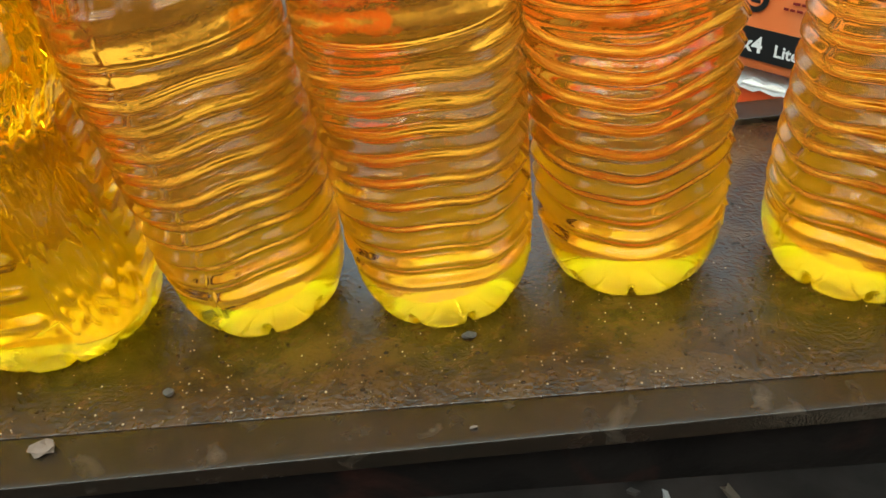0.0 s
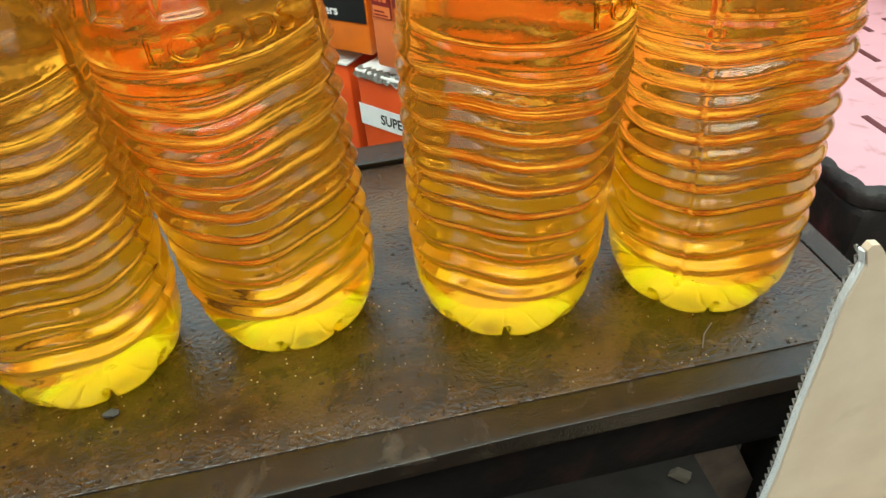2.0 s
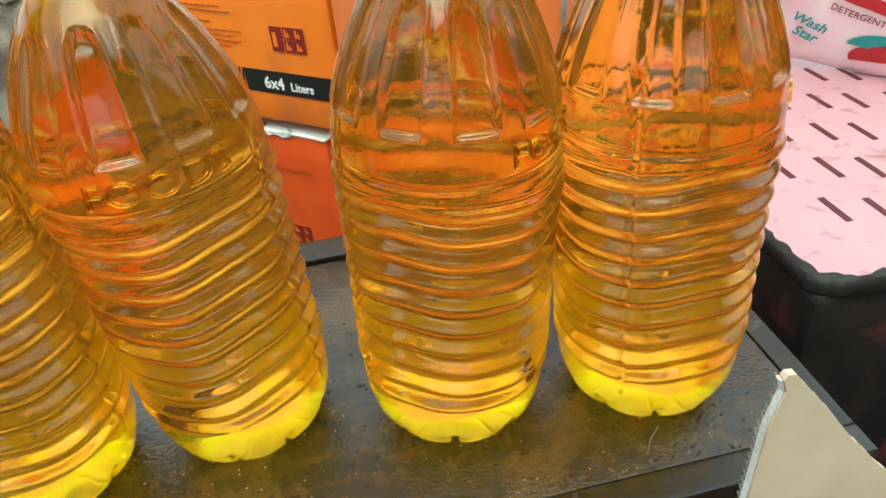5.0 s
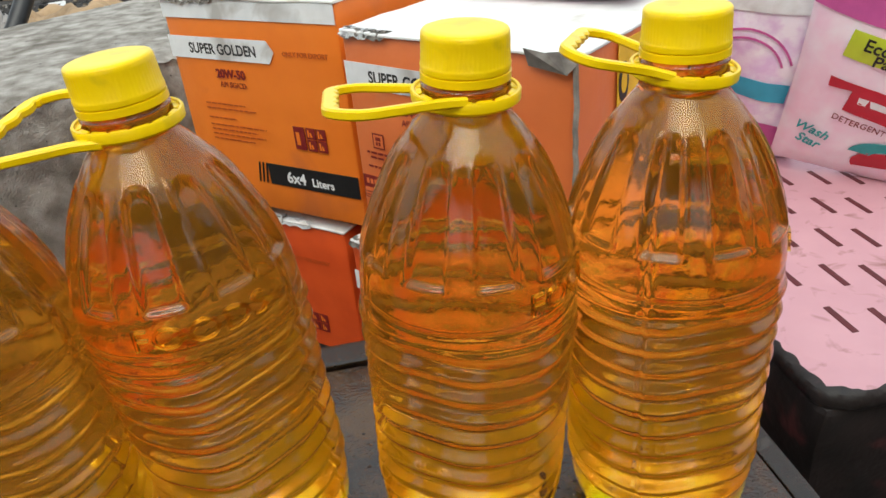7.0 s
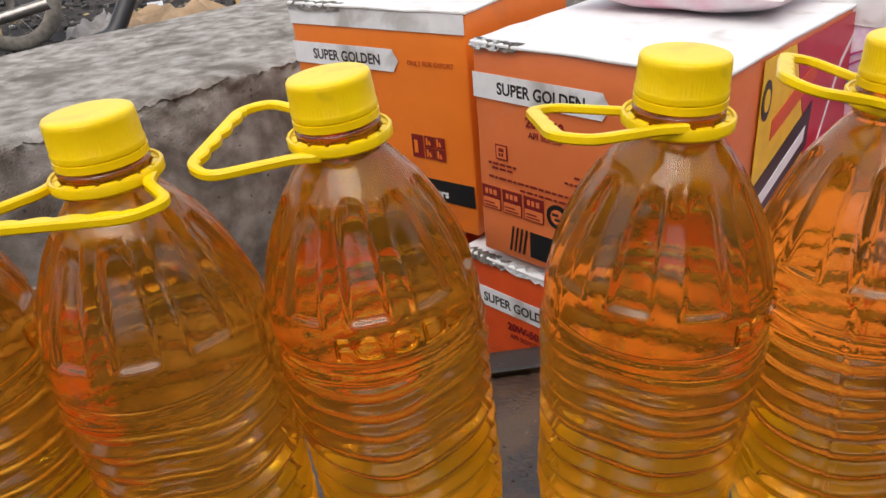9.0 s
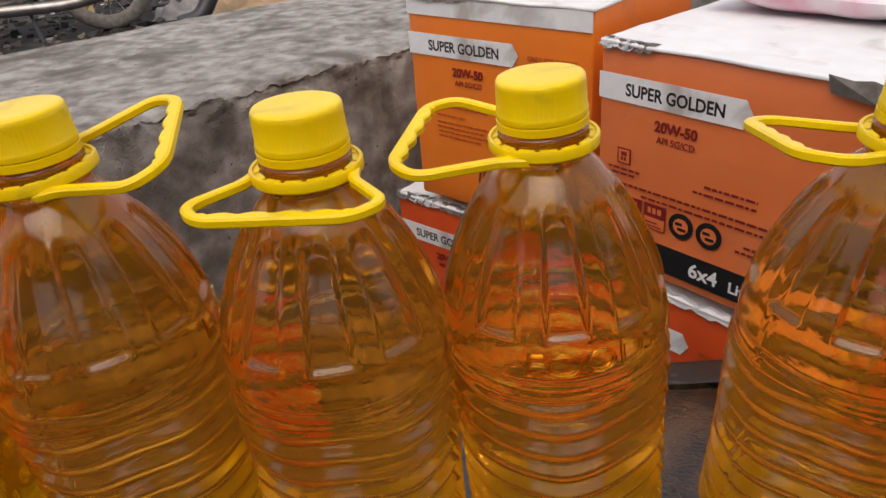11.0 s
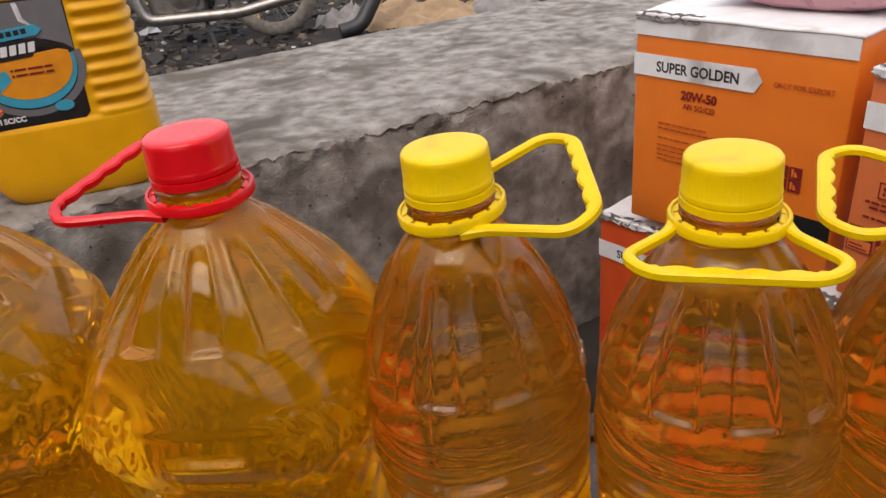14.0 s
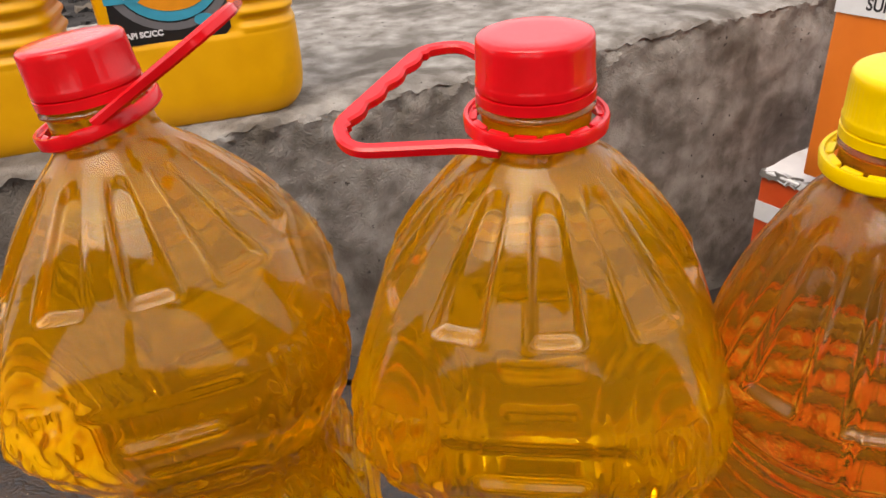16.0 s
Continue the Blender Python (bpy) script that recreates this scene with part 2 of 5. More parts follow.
def sweep(points, section, closed=False, up=(0, 0, 1), bm=None, scales=None):
    """A section (across, up) carried along a line of points."""
    bm = bm or bmesh.new()
    pts = [Vector(p) for p in points]
    k = len(pts)
    up = Vector(up)
    rings = []
    for i, p in enumerate(pts):
        a = pts[(i - 1) % k] if closed or i else p
        b = pts[(i + 1) % k] if closed or i < k - 1 else p
        d = (b - a).normalized()
        side = d.cross(up)
        side = side.normalized() if side.length > 1e-6 else Vector((1, 0, 0))
        top = side.cross(d).normalized()
        s = scales[i] if scales else 1.0
        rings.append([bm.verts.new(p + side * (u * s) + top * (w * s)) for u, w in section])
    m = len(section)
    for i in range(k if closed else k - 1):
        a, b = rings[i], rings[(i + 1) % k]
        for j in range(m):
            bm.faces.new((a[j], a[(j + 1) % m], b[(j + 1) % m], b[j]))
    if not closed:
        bm.faces.new(rings[0][::-1])
        bm.faces.new(rings[-1])
    bmesh.ops.recalc_face_normals(bm, faces=bm.faces[:])
    return bm


def oval(a, b, n=10):
    return [(a * math.cos(2 * math.pi * i / n), b * math.sin(2 * math.pi * i / n)) for i in range(n)]


def rounded_line(corners, radius, n=5, closed=False):
    """A polyline with its corners rounded."""
    c = [Vector(p) for p in corners]
    out = []
    for i, p in enumerate(c):
        if not closed and i in (0, len(c) - 1):
            out.append(p)
            continue
        a, b = c[i - 1], c[(i + 1) % len(c)]
        r = min(radius, (a - p).length * 0.45, (b - p).length * 0.45)
        s, e = p + (a - p).normalized() * r, p + (b - p).normalized() * r
        for k in range(n + 1):
            t = k / n
            out.append(s * (1 - t) ** 2 + p * 2 * t * (1 - t) + e * t * t)
    return out


def slab(outline, thickness, bm=None):
    """A flat piece with this outline (x, z), facing -y, its back on y = 0."""
    bm = bm or bmesh.new()
    front = [bm.verts.new((x, -thickness, z)) for x, z in outline]
    back = [bm.verts.new((x, 0, z)) for x, z in outline]
    bm.faces.new(front)
    bm.faces.new(back[::-1])
    k = len(outline)
    for i in range(k):
        bm.faces.new((front[i], back[i], back[(i + 1) % k], front[(i + 1) % k]))
    bmesh.ops.recalc_face_normals(bm, faces=bm.faces[:])
    return bm


def lettering(text, size, depth=0.0004, slant=0.0, stretch=1.0, bold=0.0):
    """Raised letters on the xz plane that face -y, from their lower left corner."""
    cu = bpy.data.curves.new("letters", "FONT")
    cu.body = text
    cu.size = size
    cu.extrude = depth
    cu.shear = slant
    cu.offset = bold
    cu.resolution_u = 3
    tmp = bpy.data.objects.new("letters", cu)
    me = bpy.data.meshes.new_from_object(tmp)
    bpy.data.objects.remove(tmp)
    bpy.data.curves.remove(cu)
    bm = bmesh.new()
    bm.from_mesh(me)
    bpy.data.meshes.remove(me)
    for v in bm.verts:
        v.co = (v.co.x * stretch, -v.co.z, v.co.y)
    return bm


def moved(bm, x=0, y=0, z=0, turn=0):
    if turn:
        bmesh.ops.rotate(bm, verts=bm.verts[:], cent=(0, 0, 0), matrix=Matrix.Rotation(radians(turn), 3, "Y"))
    bmesh.ops.translate(bm, verts=bm.verts[:], vec=(x, y, z))
    return bm


def bars(rows, height=0.0022):
    """Lines of small print as plain bars: (x, z, length)."""
    bm = bmesh.new()
    for x, z, length in rows:
        block(x, -0.0005, z, x + length, 0, z + height, 0, bm=bm)
    return bm


def disc(r, n=24, sx=1.0, sz=1.0):
    return [(r * sx * math.cos(2 * math.pi * i / n), r * sz * math.sin(2 * math.pi * i / n)) for i in range(n)]

# ---- setting ----
GROUND, TOP = 0.07, 0.5


def build_ground():
    bm = bmesh.new()
    steps = [-400, -60, -12, -5] + [-3 + 0.15 * i for i in range(41)] + [5, 12, 60, 400]
    grid = [[bm.verts.new((x, y + 1.5, GROUND + (noise.noise(Vector((x * 2, y * 2, 0))) * 0.012 - 0.012 if abs(x) < 4 and abs(y) < 4 else -0.012))) for x in steps] for y in steps]
    for a, b in zip(grid, grid[1:]):
        for i in range(len(steps) - 1):
            bm.faces.new((a[i], a[i + 1], b[i + 1], b[i]))
    return tagged(mesh_object("ground", bm, DIRT), "trodden grey-brown dirt ground with oil stains", "ground", kind="structure")


def build_ledge():
    """A raised concrete strip: level top, crumbled edge and rough face."""
    bm = bmesh.new()
    along, back = Vector((0.76, 0.65, 0)), Vector((-0.65, 0.76, 0))
    start = Vector((-0.457, 1.185, 0))
    across = [0.80 - 0.03 * i for i in range(23)] + [0.125 - 0.009 * i for i in range(14)]
    prof = [(v, 0.0) for v in across] + [(0.003, -0.001), (0.0, -0.006)] + [(-0.001, -0.012 - 0.008 * i) for i in range(18)] + [(-0.002, -0.165 - 0.025 * i) for i in range(17)]
    rows = []
    for i in range(780):
        u = -1.3 + i * 0.00416
        row = []
        for v, h in prof:
            p = start + along * u + back * v * (1 if v < 0.13 else 1 - 0.07 * u)
            z = 0.62 + h
            q = Vector((u, v * 1.3, h * 1.3))
            near = math.exp(-(v / 0.022) ** 2 - (h / 0.035) ** 2)
            chip = max(0, 0.25 + 0.6 * noise.noise(q * 12) + 0.35 * noise.noise(q * 33) + 0.2 * noise.noise(q * 75)) * near
            rough = noise.noise(q * 70) * (0.0024 if h < -0.004 or v < 0.05 else 0.0012) + noise.noise(q * 150) * (0.0014 if h < -0.004 or v < 0.05 else 0.0008) + noise.noise(q * 28) * (0.0025 if h < -0.004 else 0.0012)
            crumble = math.exp(-(v / 0.035) ** 2 - (h / 0.045) ** 2) * (0.006 * noise.noise(q * 48) + 0.0035 * noise.noise(q * 105))
            if h < -0.004:
                p = p + back * crumble
                p = p + back * (0.024 * chip + rough + 0.005 * max(0, noise.noise(q * 11)))
                z -= 0.006 * chip
            else:
                p = p + back * 0.012 * chip
                z += rough + crumble - 0.020 * chip - 0.004 * noise.noise(q * 4)
            z -= 0.35 * max(0, v - 0.74)
            row.append(bm.verts.new((p.x, p.y, z)))
        rows.append(row)
    for a, b in zip(rows, rows[1:]):
        for j in range(len(prof) - 1):
            bm.faces.new((a[j], b[j], b[j + 1], a[j + 1]))
    low = [bm.verts.new((r[0].co.x - 0.02, r[0].co.y + 0.02, GROUND - 0.02)) for r in rows]
    for i in range(len(rows) - 1):
        bm.faces.new((rows[i][0], low[i], low[i + 1], rows[i + 1][0]))
    bm.faces.new([low[0]] + rows[0])
    bm.faces.new([low[-1]] + rows[-1])
    bmesh.ops.recalc_face_normals(bm, faces=bm.faces[:])
    return tagged(mesh_object("concrete_ledge", bm, CONCRETE), "weathered grey concrete ledge with a chipped edge", "ledge", kind="structure")


build_ground()
build_ledge()


def build_unseen_wall():
    """Unseen plastered wall added for reflections: opening split by a post, cloth over it."""
    bm = bmesh.new()
    for x0, x1, z0, z1 in ((-6, -1.25, GROUND - 0.1, 2.25), (-1.25, 0.62, GROUND - 0.1, 1.02), (-1.25, 0.62, 1.98, 2.25), (-0.36, -0.22, 1.02, 1.98), (0.62, 6, GROUND - 0.1, 2.25)):
        block(x0, -1.9, z0, x1, -1.7, z1, 0, bm=bm)
    tagged(mesh_object("unseen_wall_south", bm, PLASTER, smooth=False), "added unseen plastered wall with an opening, there to shape reflections", "wall", kind="structure")
    # unseen screen added to block part of the sky from reflections
    sheet = bmesh.new()
    n = 60
    rows = [[sheet.verts.new((-6 + 12 * i / n, y, z + 0.02 * noise.noise(Vector((i * 0.9, y * 2, 1))))) for i in range(n + 1)] for y, z in ((-2.0, 2.36), (-1.7, 2.34), (-1.35, 2.31), (SCREEN_EDGE, 2.27))]
    for p, q in zip(rows, rows[1:]):
        for i in range(n):
            sheet.faces.new((p[i], p[i + 1], q[i + 1], q[i]))
    bmesh.ops.solidify(sheet, geom=sheet.faces[:], thickness=0.012)
    tagged(mesh_object("sky_screen", sheet, SCREEN_CLOTH, smooth="all"), "added unseen tan cloth that keeps sky out of the reflections", "awning", kind="structure")


# how far forward the added screen reaches
SCREEN_EDGE = -1.05
build_unseen_wall()



# ---- the low table ----
def build_table():
    t = thing("table", pose(0, 0, 0), "low dark wooden table with an oily, speckled top", "table")
    z0, z1 = TOP - 0.026, TOP
    for name, box, mat in (("top_board", (-0.795, 0.3056, z0, 0.4865, 0.612, z1), TABLE),
                           ("front_strip", (-0.83, 0.283, TOP - 0.015, 0.507, 0.3054, z1 - 0.0006), TABLE_EDGE),
                           ("rear_strip", (-0.83, 0.6165, z0, 0.507, 0.65, z1 + 0.003), TABLE_EDGE),
                           ("end_strip", (0.489, 0.3065, z0, 0.507, 0.6145, z1 - 0.001), TABLE_EDGE),
                           ("end_strip", (-0.83, 0.3065, z0, -0.7975, 0.6145, z1 - 0.001), TABLE_EDGE)):
        bm = roughened(block(*box, 0.0008, 2), 0.0010, 12, 4)
        if name == "front_strip":
            for v in bm.verts:
                if v.co.y < 0.294:
                    v.co.y -= 0.016 * min(1, max(0, (0.3 - v.co.x) / 0.6))
        part(name, bm, mat, t)
    part("underboard", block(-0.8, 0.31, z0 - 0.02, 0.48, 0.63, z0 - 0.002, 0.001), BLACKWOOD, t)
    part("front_rail", roughened(block(-0.80, 0.300, z0 - 0.065, 0.48, 0.318, TOP - 0.017, 0.003), 0.002, 8, 2), BLACKWOOD, t, "black stained front rail")
    part("rear_rail", block(-0.80, 0.62, z0 - 0.065, 0.48, 0.64, z0 - 0.001, 0.003), BLACKWOOD, t)
    for x in (-0.79, 0.445):
        part("side_rail", block(x + 0.01, 0.32, z0 - 0.06, x + 0.03, 0.618, z0 - 0.022, 0.002), BLACKWOOD, t)
        for y in (0.322, 0.585):
            part("leg", roughened(block(x, y, GROUND - 0.02, x + 0.04, y + 0.035, z0 - 0.022, 0.003), 0.002, 9, 2), BLACKWOOD, t)
    part("brace", sweep([(0.362, 0.33, 0.450), (0.545, 0.36, GROUND - 0.01)], [(-0.016, -0.01), (0.016, -0.01), (0.016, 0.01), (-0.016, 0.01)], up=(0, 1, 0)), STICK, t, "grey-brown diagonal brace", smooth=False)
    return t


def build_specks():
    """Grit and crumbs stuck to the oily top, paled to paint its glints too."""
    bm = bmesh.new()
    rnd = random.Random(4)
    for _ in range(2200):
        x, y = rnd.uniform(-0.78, 0.47), 0.31 + 0.3 * rnd.random() ** 1.4
        r = rnd.choice((0.0003, 0.0004, 0.0005, 0.0006, 0.0008, 0.0011))
        h = r * 0.7
        k = rnd.randint(4, 6)
        a0 = rnd.random() * 6
        ring = [bm.verts.new((x + r * rnd.uniform(0.6, 1.4) * math.cos(a0 + 6.283 * i / k), y + r * rnd.uniform(0.6, 1.4) * math.sin(a0 + 6.283 * i / k), TOP - 0.0008)) for i in range(k)]
        tip = bm.verts.new((x, y, TOP + h))
        for i in range(k):
            bm.faces.new((ring[i], ring[(i + 1) % k], tip))
    grit = material("pale_grit_and_painted_glints", (0.62, 0.48, 0.30), 0.7, dark=(0.12, 0.09, 0.06), scale=40, mix=1.6)
    return tagged(mesh_object("grit", bm, grit, smooth=False), "pale grit, crumbs and painted glints stuck to the oily table", "grit", kind="stuff")


def build_drops():
    """Beads of oil and sticky grime that stand up from the top."""
    bm = bmesh.new()
    rnd = random.Random(11)
    for _ in range(4500):
        x, y = rnd.uniform(-0.78, 0.47), 0.308 + 0.3 * rnd.random() ** 1.3
        if noise.noise(Vector((x * 14, y * 14, 3))) + 0.5 * noise.noise(Vector((x * 50, y * 50, 1))) < rnd.uniform(-0.5, 0.4):
            continue
        r = rnd.choice((0.0004, 0.0005, 0.0006, 0.0008, 0.0010, 0.0014))
        k = 6
        a0 = rnd.random() * 6
        long = rnd.uniform(0.8, 1.7)
        rings = []
        for f, h in ((1.0, -0.0006), (0.75, 0.42 * r), (0.35, 0.62 * r)):
            rings.append([bm.verts.new((x + f * r * long * math.cos(a0 + 1.0472 * i), y + f * r * math.sin(a0 + 1.0472 * i), TOP + h)) for i in range(k)])
        for a, b in zip(rings, rings[1:]):
            for i in range(k):
                bm.faces.new((a[i], a[(i + 1) % k], b[(i + 1) % k], b[i]))
        bm.faces.new(rings[-1])
    wet = material("beads_of_dark_oil", (0.045, 0.022, 0.006), 0.06, ior=1.5, dark=(0.015, 0.008, 0.003), scale=60)
    return tagged(mesh_object("oil_drops", bm, wet), "small glossy beads of oil on the table", "oil drops", kind="stuff")


build_table()
build_specks()
build_drops()


def crumb(x, y, r, mat, label):
    bm = bmesh.new()
    bmesh.ops.create_icosphere(bm, subdivisions=2, radius=r)
    for v in bm.verts:
        v.co = Vector((v.co.x * 1.5, v.co.y, max(-0.3 * r, v.co.z * 0.6))) + noise.noise_vector(v.co * 300 + Vector((x * 90, 0, 0))) * r * 0.5
        v.co += Vector((x, y, TOP + 0.2 * r))
    return tagged(mesh_object("crumb", bm, mat, smooth=False), label, "crumb")


crumb(-0.017, 0.364, 0.0035, RUBBER, "dark greasy crumb lying on the table")
crumb(-0.219, 0.334, 0.003, RUBBER, "dark greasy crumb lying on the table")
crumb(-0.017, 0.286, 0.0016, STICK, "pale crumb at the table's edge")
crumb(-0.29, 0.295, 0.006, STICK, "flattened tan scrap stuck to the table")
tagged(mesh_object("straw", sweep([(0.364, 0.318, TOP + 0.0008), (0.371, 0.329, TOP + 0.0012), (0.381, 0.338, TOP + 0.0008)], oval(0.0005, 0.0004, 5)), STICK), "short bit of straw lying on the table", "straw")


# ---- bottles of oil ----
def smooth_profile(table, z):
    """Radius at a height by a smooth curve through (z, r) pairs."""
    for i in range(len(table) - 1):
        if table[i][0] <= z <= table[i + 1][0]:
            break
    (za, ra), (zb, rb) = table[i], table[i + 1]
    t = (z - za) / (zb - za)
    zp, rp = table[max(0, i - 1)]
    zn, rn = table[min(len(table) - 1, i + 2)]
    ma = (rb - rp) / max(1e-6, zb - zp) * (zb - za)
    mb = (rn - ra) / max(1e-6, zn - za) * (zb - za)
    return (2 * t ** 3 - 3 * t ** 2 + 1) * ra + (t ** 3 - 2 * t ** 2 + t) * ma + (-2 * t ** 3 + 3 * t ** 2) * rb + (t ** 3 - t ** 2) * mb


def step(a, b, x):
    t = min(1, max(0, (x - a) / (b - a)))
    return t * t * (3 - 2 * t)


SLIM = [(0, 0.0465), (0.004, 0.0515), (0.012, 0.0568), (0.03, 0.0620), (0.05, 0.0632), (0.10, 0.0635), (0.16, 0.0648), (0.19, 0.0664), (0.205, 0.0668),
        (0.225, 0.0660), (0.245, 0.0628), (0.265, 0.0565), (0.285, 0.0475), (0.300, 0.0385), (0.310, 0.0315), (0.316, 0.0265), (0.321, 0.0238), (0.338, 0.0215)]


def slim_radius(a, z):
    r = smooth_profile(SLIM, z)
    # wavy grip rings
    if 0.044 < z < 0.206:
        w = step(0.044, 0.056, z) * (1 - step(0.194, 0.206, z))
        ph = (z + 0.0034 * math.sin(3 * a + 0.6) + 0.0010 * math.sin(7 * a)) / 0.0166
        c = math.cos(2 * math.pi * ph)
        r += w * 0.0025 * (c if c < 0 else c * abs(c) ** 0.3)
    # mould seams on both sides
    for seam in (2.74, -0.40):
        d = (a - seam + math.pi) % (2 * math.pi) - math.pi
        if abs(d) < 0.12 and 0.035 < z < 0.30:
            bead = 0.5 + 0.5 * math.cos(2 * math.pi * z / 0.0166)
            r += 0.0010 * math.exp(-((d - 0.03) / 0.022) ** 2) - (0.0008 + 0.0012 * bead) * math.exp(-((d + 0.02) / 0.022) ** 2)
    # ridge above the grip and below the shoulder
    r -= 0.0012 * math.exp(-((z - 0.213) / 0.0022) ** 2)
    # long panels pressed into the shoulder
    if 0.236 < z < 0.308:
        k = (a / (2 * math.pi) * 10) % 1 - 0.5
        half = 0.30
        inside = (1 - step(half - 0.035, half, abs(k))) * step(0.2395, 0.2415, z) * (1 - step(0.294, 0.304, z + 0.05 * k * k))
        rim = math.exp(-((abs(k) - half) / 0.05) ** 2) * step(0.238, 0.242, z) * (1 - step(0.296, 0.306, z))
        r += -0.0034 * inside + 0.0010 * rim
    # petal foot
    if z < 0.030:
        k = (a / (2 * math.pi) * 9) % 1 - 0.5
        deep = 1 - step(0.007, 0.025, z)
        r -= 0.0085 * deep * max(0, 1 - abs(k) / 0.085) ** 0.8
        # each petal is a flat facet that turns in towards the table
        r -= 0.0020 * (1 - step(0.012, 0.024, z)) * (1 - abs(2 * k)) ** 2
    return r + 0.0004 * noise.noise(Vector((math.cos(a) * 3, math.sin(a) * 3, z * 40)))


WIDE = [(0, 0.058), (0.004, 0.064), (0.014, 0.070), (0.035, 0.0760), (0.07, 0.0765), (0.115, 0.0715), (0.150, 0.0675), (0.172, 0.0690), (0.192, 0.0785), (0.210, 0.0875), (0.226, 0.0905),
        (0.245, 0.0870), (0.275, 0.0750), (0.297, 0.0615), (0.315, 0.0470), (0.326, 0.0365), (0.334, 0.0280), (0.340, 0.0238), (0.360, 0.0215)]


def wide_radius(a, z):
    r = smooth_profile(WIDE, z)
    sq = (abs(math.cos(a)) ** 5 + abs(math.sin(a)) ** 5) ** (-1 / 5)
    f = step(0.0, 0.03, z) * (1 - step(0.25, 0.325, z))
    r *= 1 + (sq - 1.06) * 0.75 * f
    k4 = (a / (math.pi / 2) + 0.5) % 1 - 0.5
    # grip bars on the flat sides, shallow facets on the corners
    flat = 1 - step(0.24, 0.30, abs(k4))
    if 0.03 < z < 0.25:
        rim = step(0.036, 0.041, z) * (1 - step(0.238, 0.246, z))
        r += -0.0022 * flat * rim
        ph = (z - 0.045) / 0.0235
        bar = math.exp(-(((ph % 1) - 0.5) / 0.16) ** 2)
        r += 0.0036 * bar * (1 - step(0.15, 0.19, abs(k4))) * step(0.042, 0.046, z) * (1 - step(0.232, 0.238, z))
        corner = 1 - flat
        r += corner * (0.005 * math.exp(-((z - 0.06) / 0.035) ** 2) - 0.0045 * math.exp(-((z - 0.158) / 0.026) ** 2))
        r += corner * 0.0034 * noise.noise(Vector((a * 26, z * 70, 2))) * step(0.03, 0.05, z)
    if 0.26 < z < 0.336:
        k = (a / (2 * math.pi) * 11) % 1 - 0.5
        half = 0.27
        inside = (1 - step(half - 0.035, half, abs(k))) * step(0.2820, 0.2845, z) * (1 - step(0.322, 0.332, z + 0.05 * k * k))
        rim = math.exp(-((abs(k) - half) / 0.05) ** 2) * step(0.280, 0.2845, z) * (1 - step(0.324, 0.334, z))
        r += -0.0044 * inside + 0.0013 * rim
    if z < 0.03:
        k = (a / (2 * math.pi) * 12) % 1 - 0.5
        r -= (1 - step(0.012, 0.03, z)) * (0.0045 * math.exp(-(k / 0.10) ** 2))
    return r + 0.0008 * noise.noise(Vector((math.cos(a) * 2, math.sin(a) * 2, z * 18)))


def bottle_body(radius, height, foot, n=288, dz=0.0013):
    """The filled bottle: sides by radius(angle, height), hollow foot painted with glow, closed neck."""
    bm = bmesh.new()
    levels = [dz * i for i in range(int(height / dz) + 1)]
    rings = [[bm.verts.new((radius(a, z) * math.cos(a), radius(a, z) * math.sin(a), z)) for a in (2 * math.pi * i / n for i in range(n))] for z in levels]
    for j in range(len(rings) - 1):
        for i in range(n):
            fc = bm.faces.new((rings[j][i], rings[j][(i + 1) % n], rings[j + 1][(i + 1) % n], rings[j + 1][i]))
            # faces below foot take the second material, the painted glow
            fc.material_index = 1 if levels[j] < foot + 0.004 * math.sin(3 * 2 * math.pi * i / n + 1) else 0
    inner = rings[0]
    sole = 0.9 * max(v.co.xy.length for v in rings[0])
    for s, z in ((0.80, 0.001), (0.62, 0.006), (0.40, 0.011), (0.16, 0.013)):
        even = 0.45 if s > 0.7 else 0.85
        ring = []
        for i, v in enumerate(rings[0]):
            a = 2 * math.pi * i / n
            r = s * (even * sole + (1 - even) * v.co.xy.length)
            ring.append(bm.verts.new((r * math.cos(a), r * math.sin(a), z)))
        for i in range(n):
            fc = bm.faces.new((inner[(i + 1) % n], inner[i], ring[i], ring[(i + 1) % n]))
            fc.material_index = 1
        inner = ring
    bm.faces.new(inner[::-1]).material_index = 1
    bm.faces.new(rings[-1])
    return bm


def bottle_cap(z, r=0.0238, h=0.0262, rib=0.011):
    """A ribbed screw cap with a soft rim, and its snap band."""
    prof = [(r + 0.0003, 0.0055), (r + 0.0005, 0.0080), (r + 0.0002, 0.0092), (r, 0.0100), (r - 0.0003, h - 0.0050), (r - 0.0004, h - 0.0038), (r - 0.0006, h - 0.0016), (r - 0.0013, h - 0.0005), (r - 0.0028, h), (r - 0.010, h - 0.0002), (0.004, h - 0.0002)]
    bm, rings = lathe(prof, 256)
    for ring in rings[3:5]:
        for i, v in enumerate(ring):
            s = 1 - rib * (0, 0.5, 1, 0.5)[i % 4]
            v.co.x *= s
            v.co.y *= s
    bm.faces.new(rings[-1])
    low = [bm.verts.new((v.co.x * 0.93, v.co.y * 0.93, v.co.z)) for v in rings[0]]
    for i in range(256):
        bm.faces.new((rings[0][(i + 1) % 256], rings[0][i], low[i], low[(i + 1) % 256]))
    band, b = lathe([(r - 0.002, 0.0005), (r + 0.0006, 0.0), (r + 0.0006, 0.0042), (r - 0.001, 0.0048), (r - 0.002, 0.0005)], 96)
    bmesh.ops.recalc_face_normals(band, faces=band.faces[:])
    for m in (bm, band):
        bmesh.ops.translate(m, verts=m.verts[:], vec=(0, 0, z))
    return bm, band


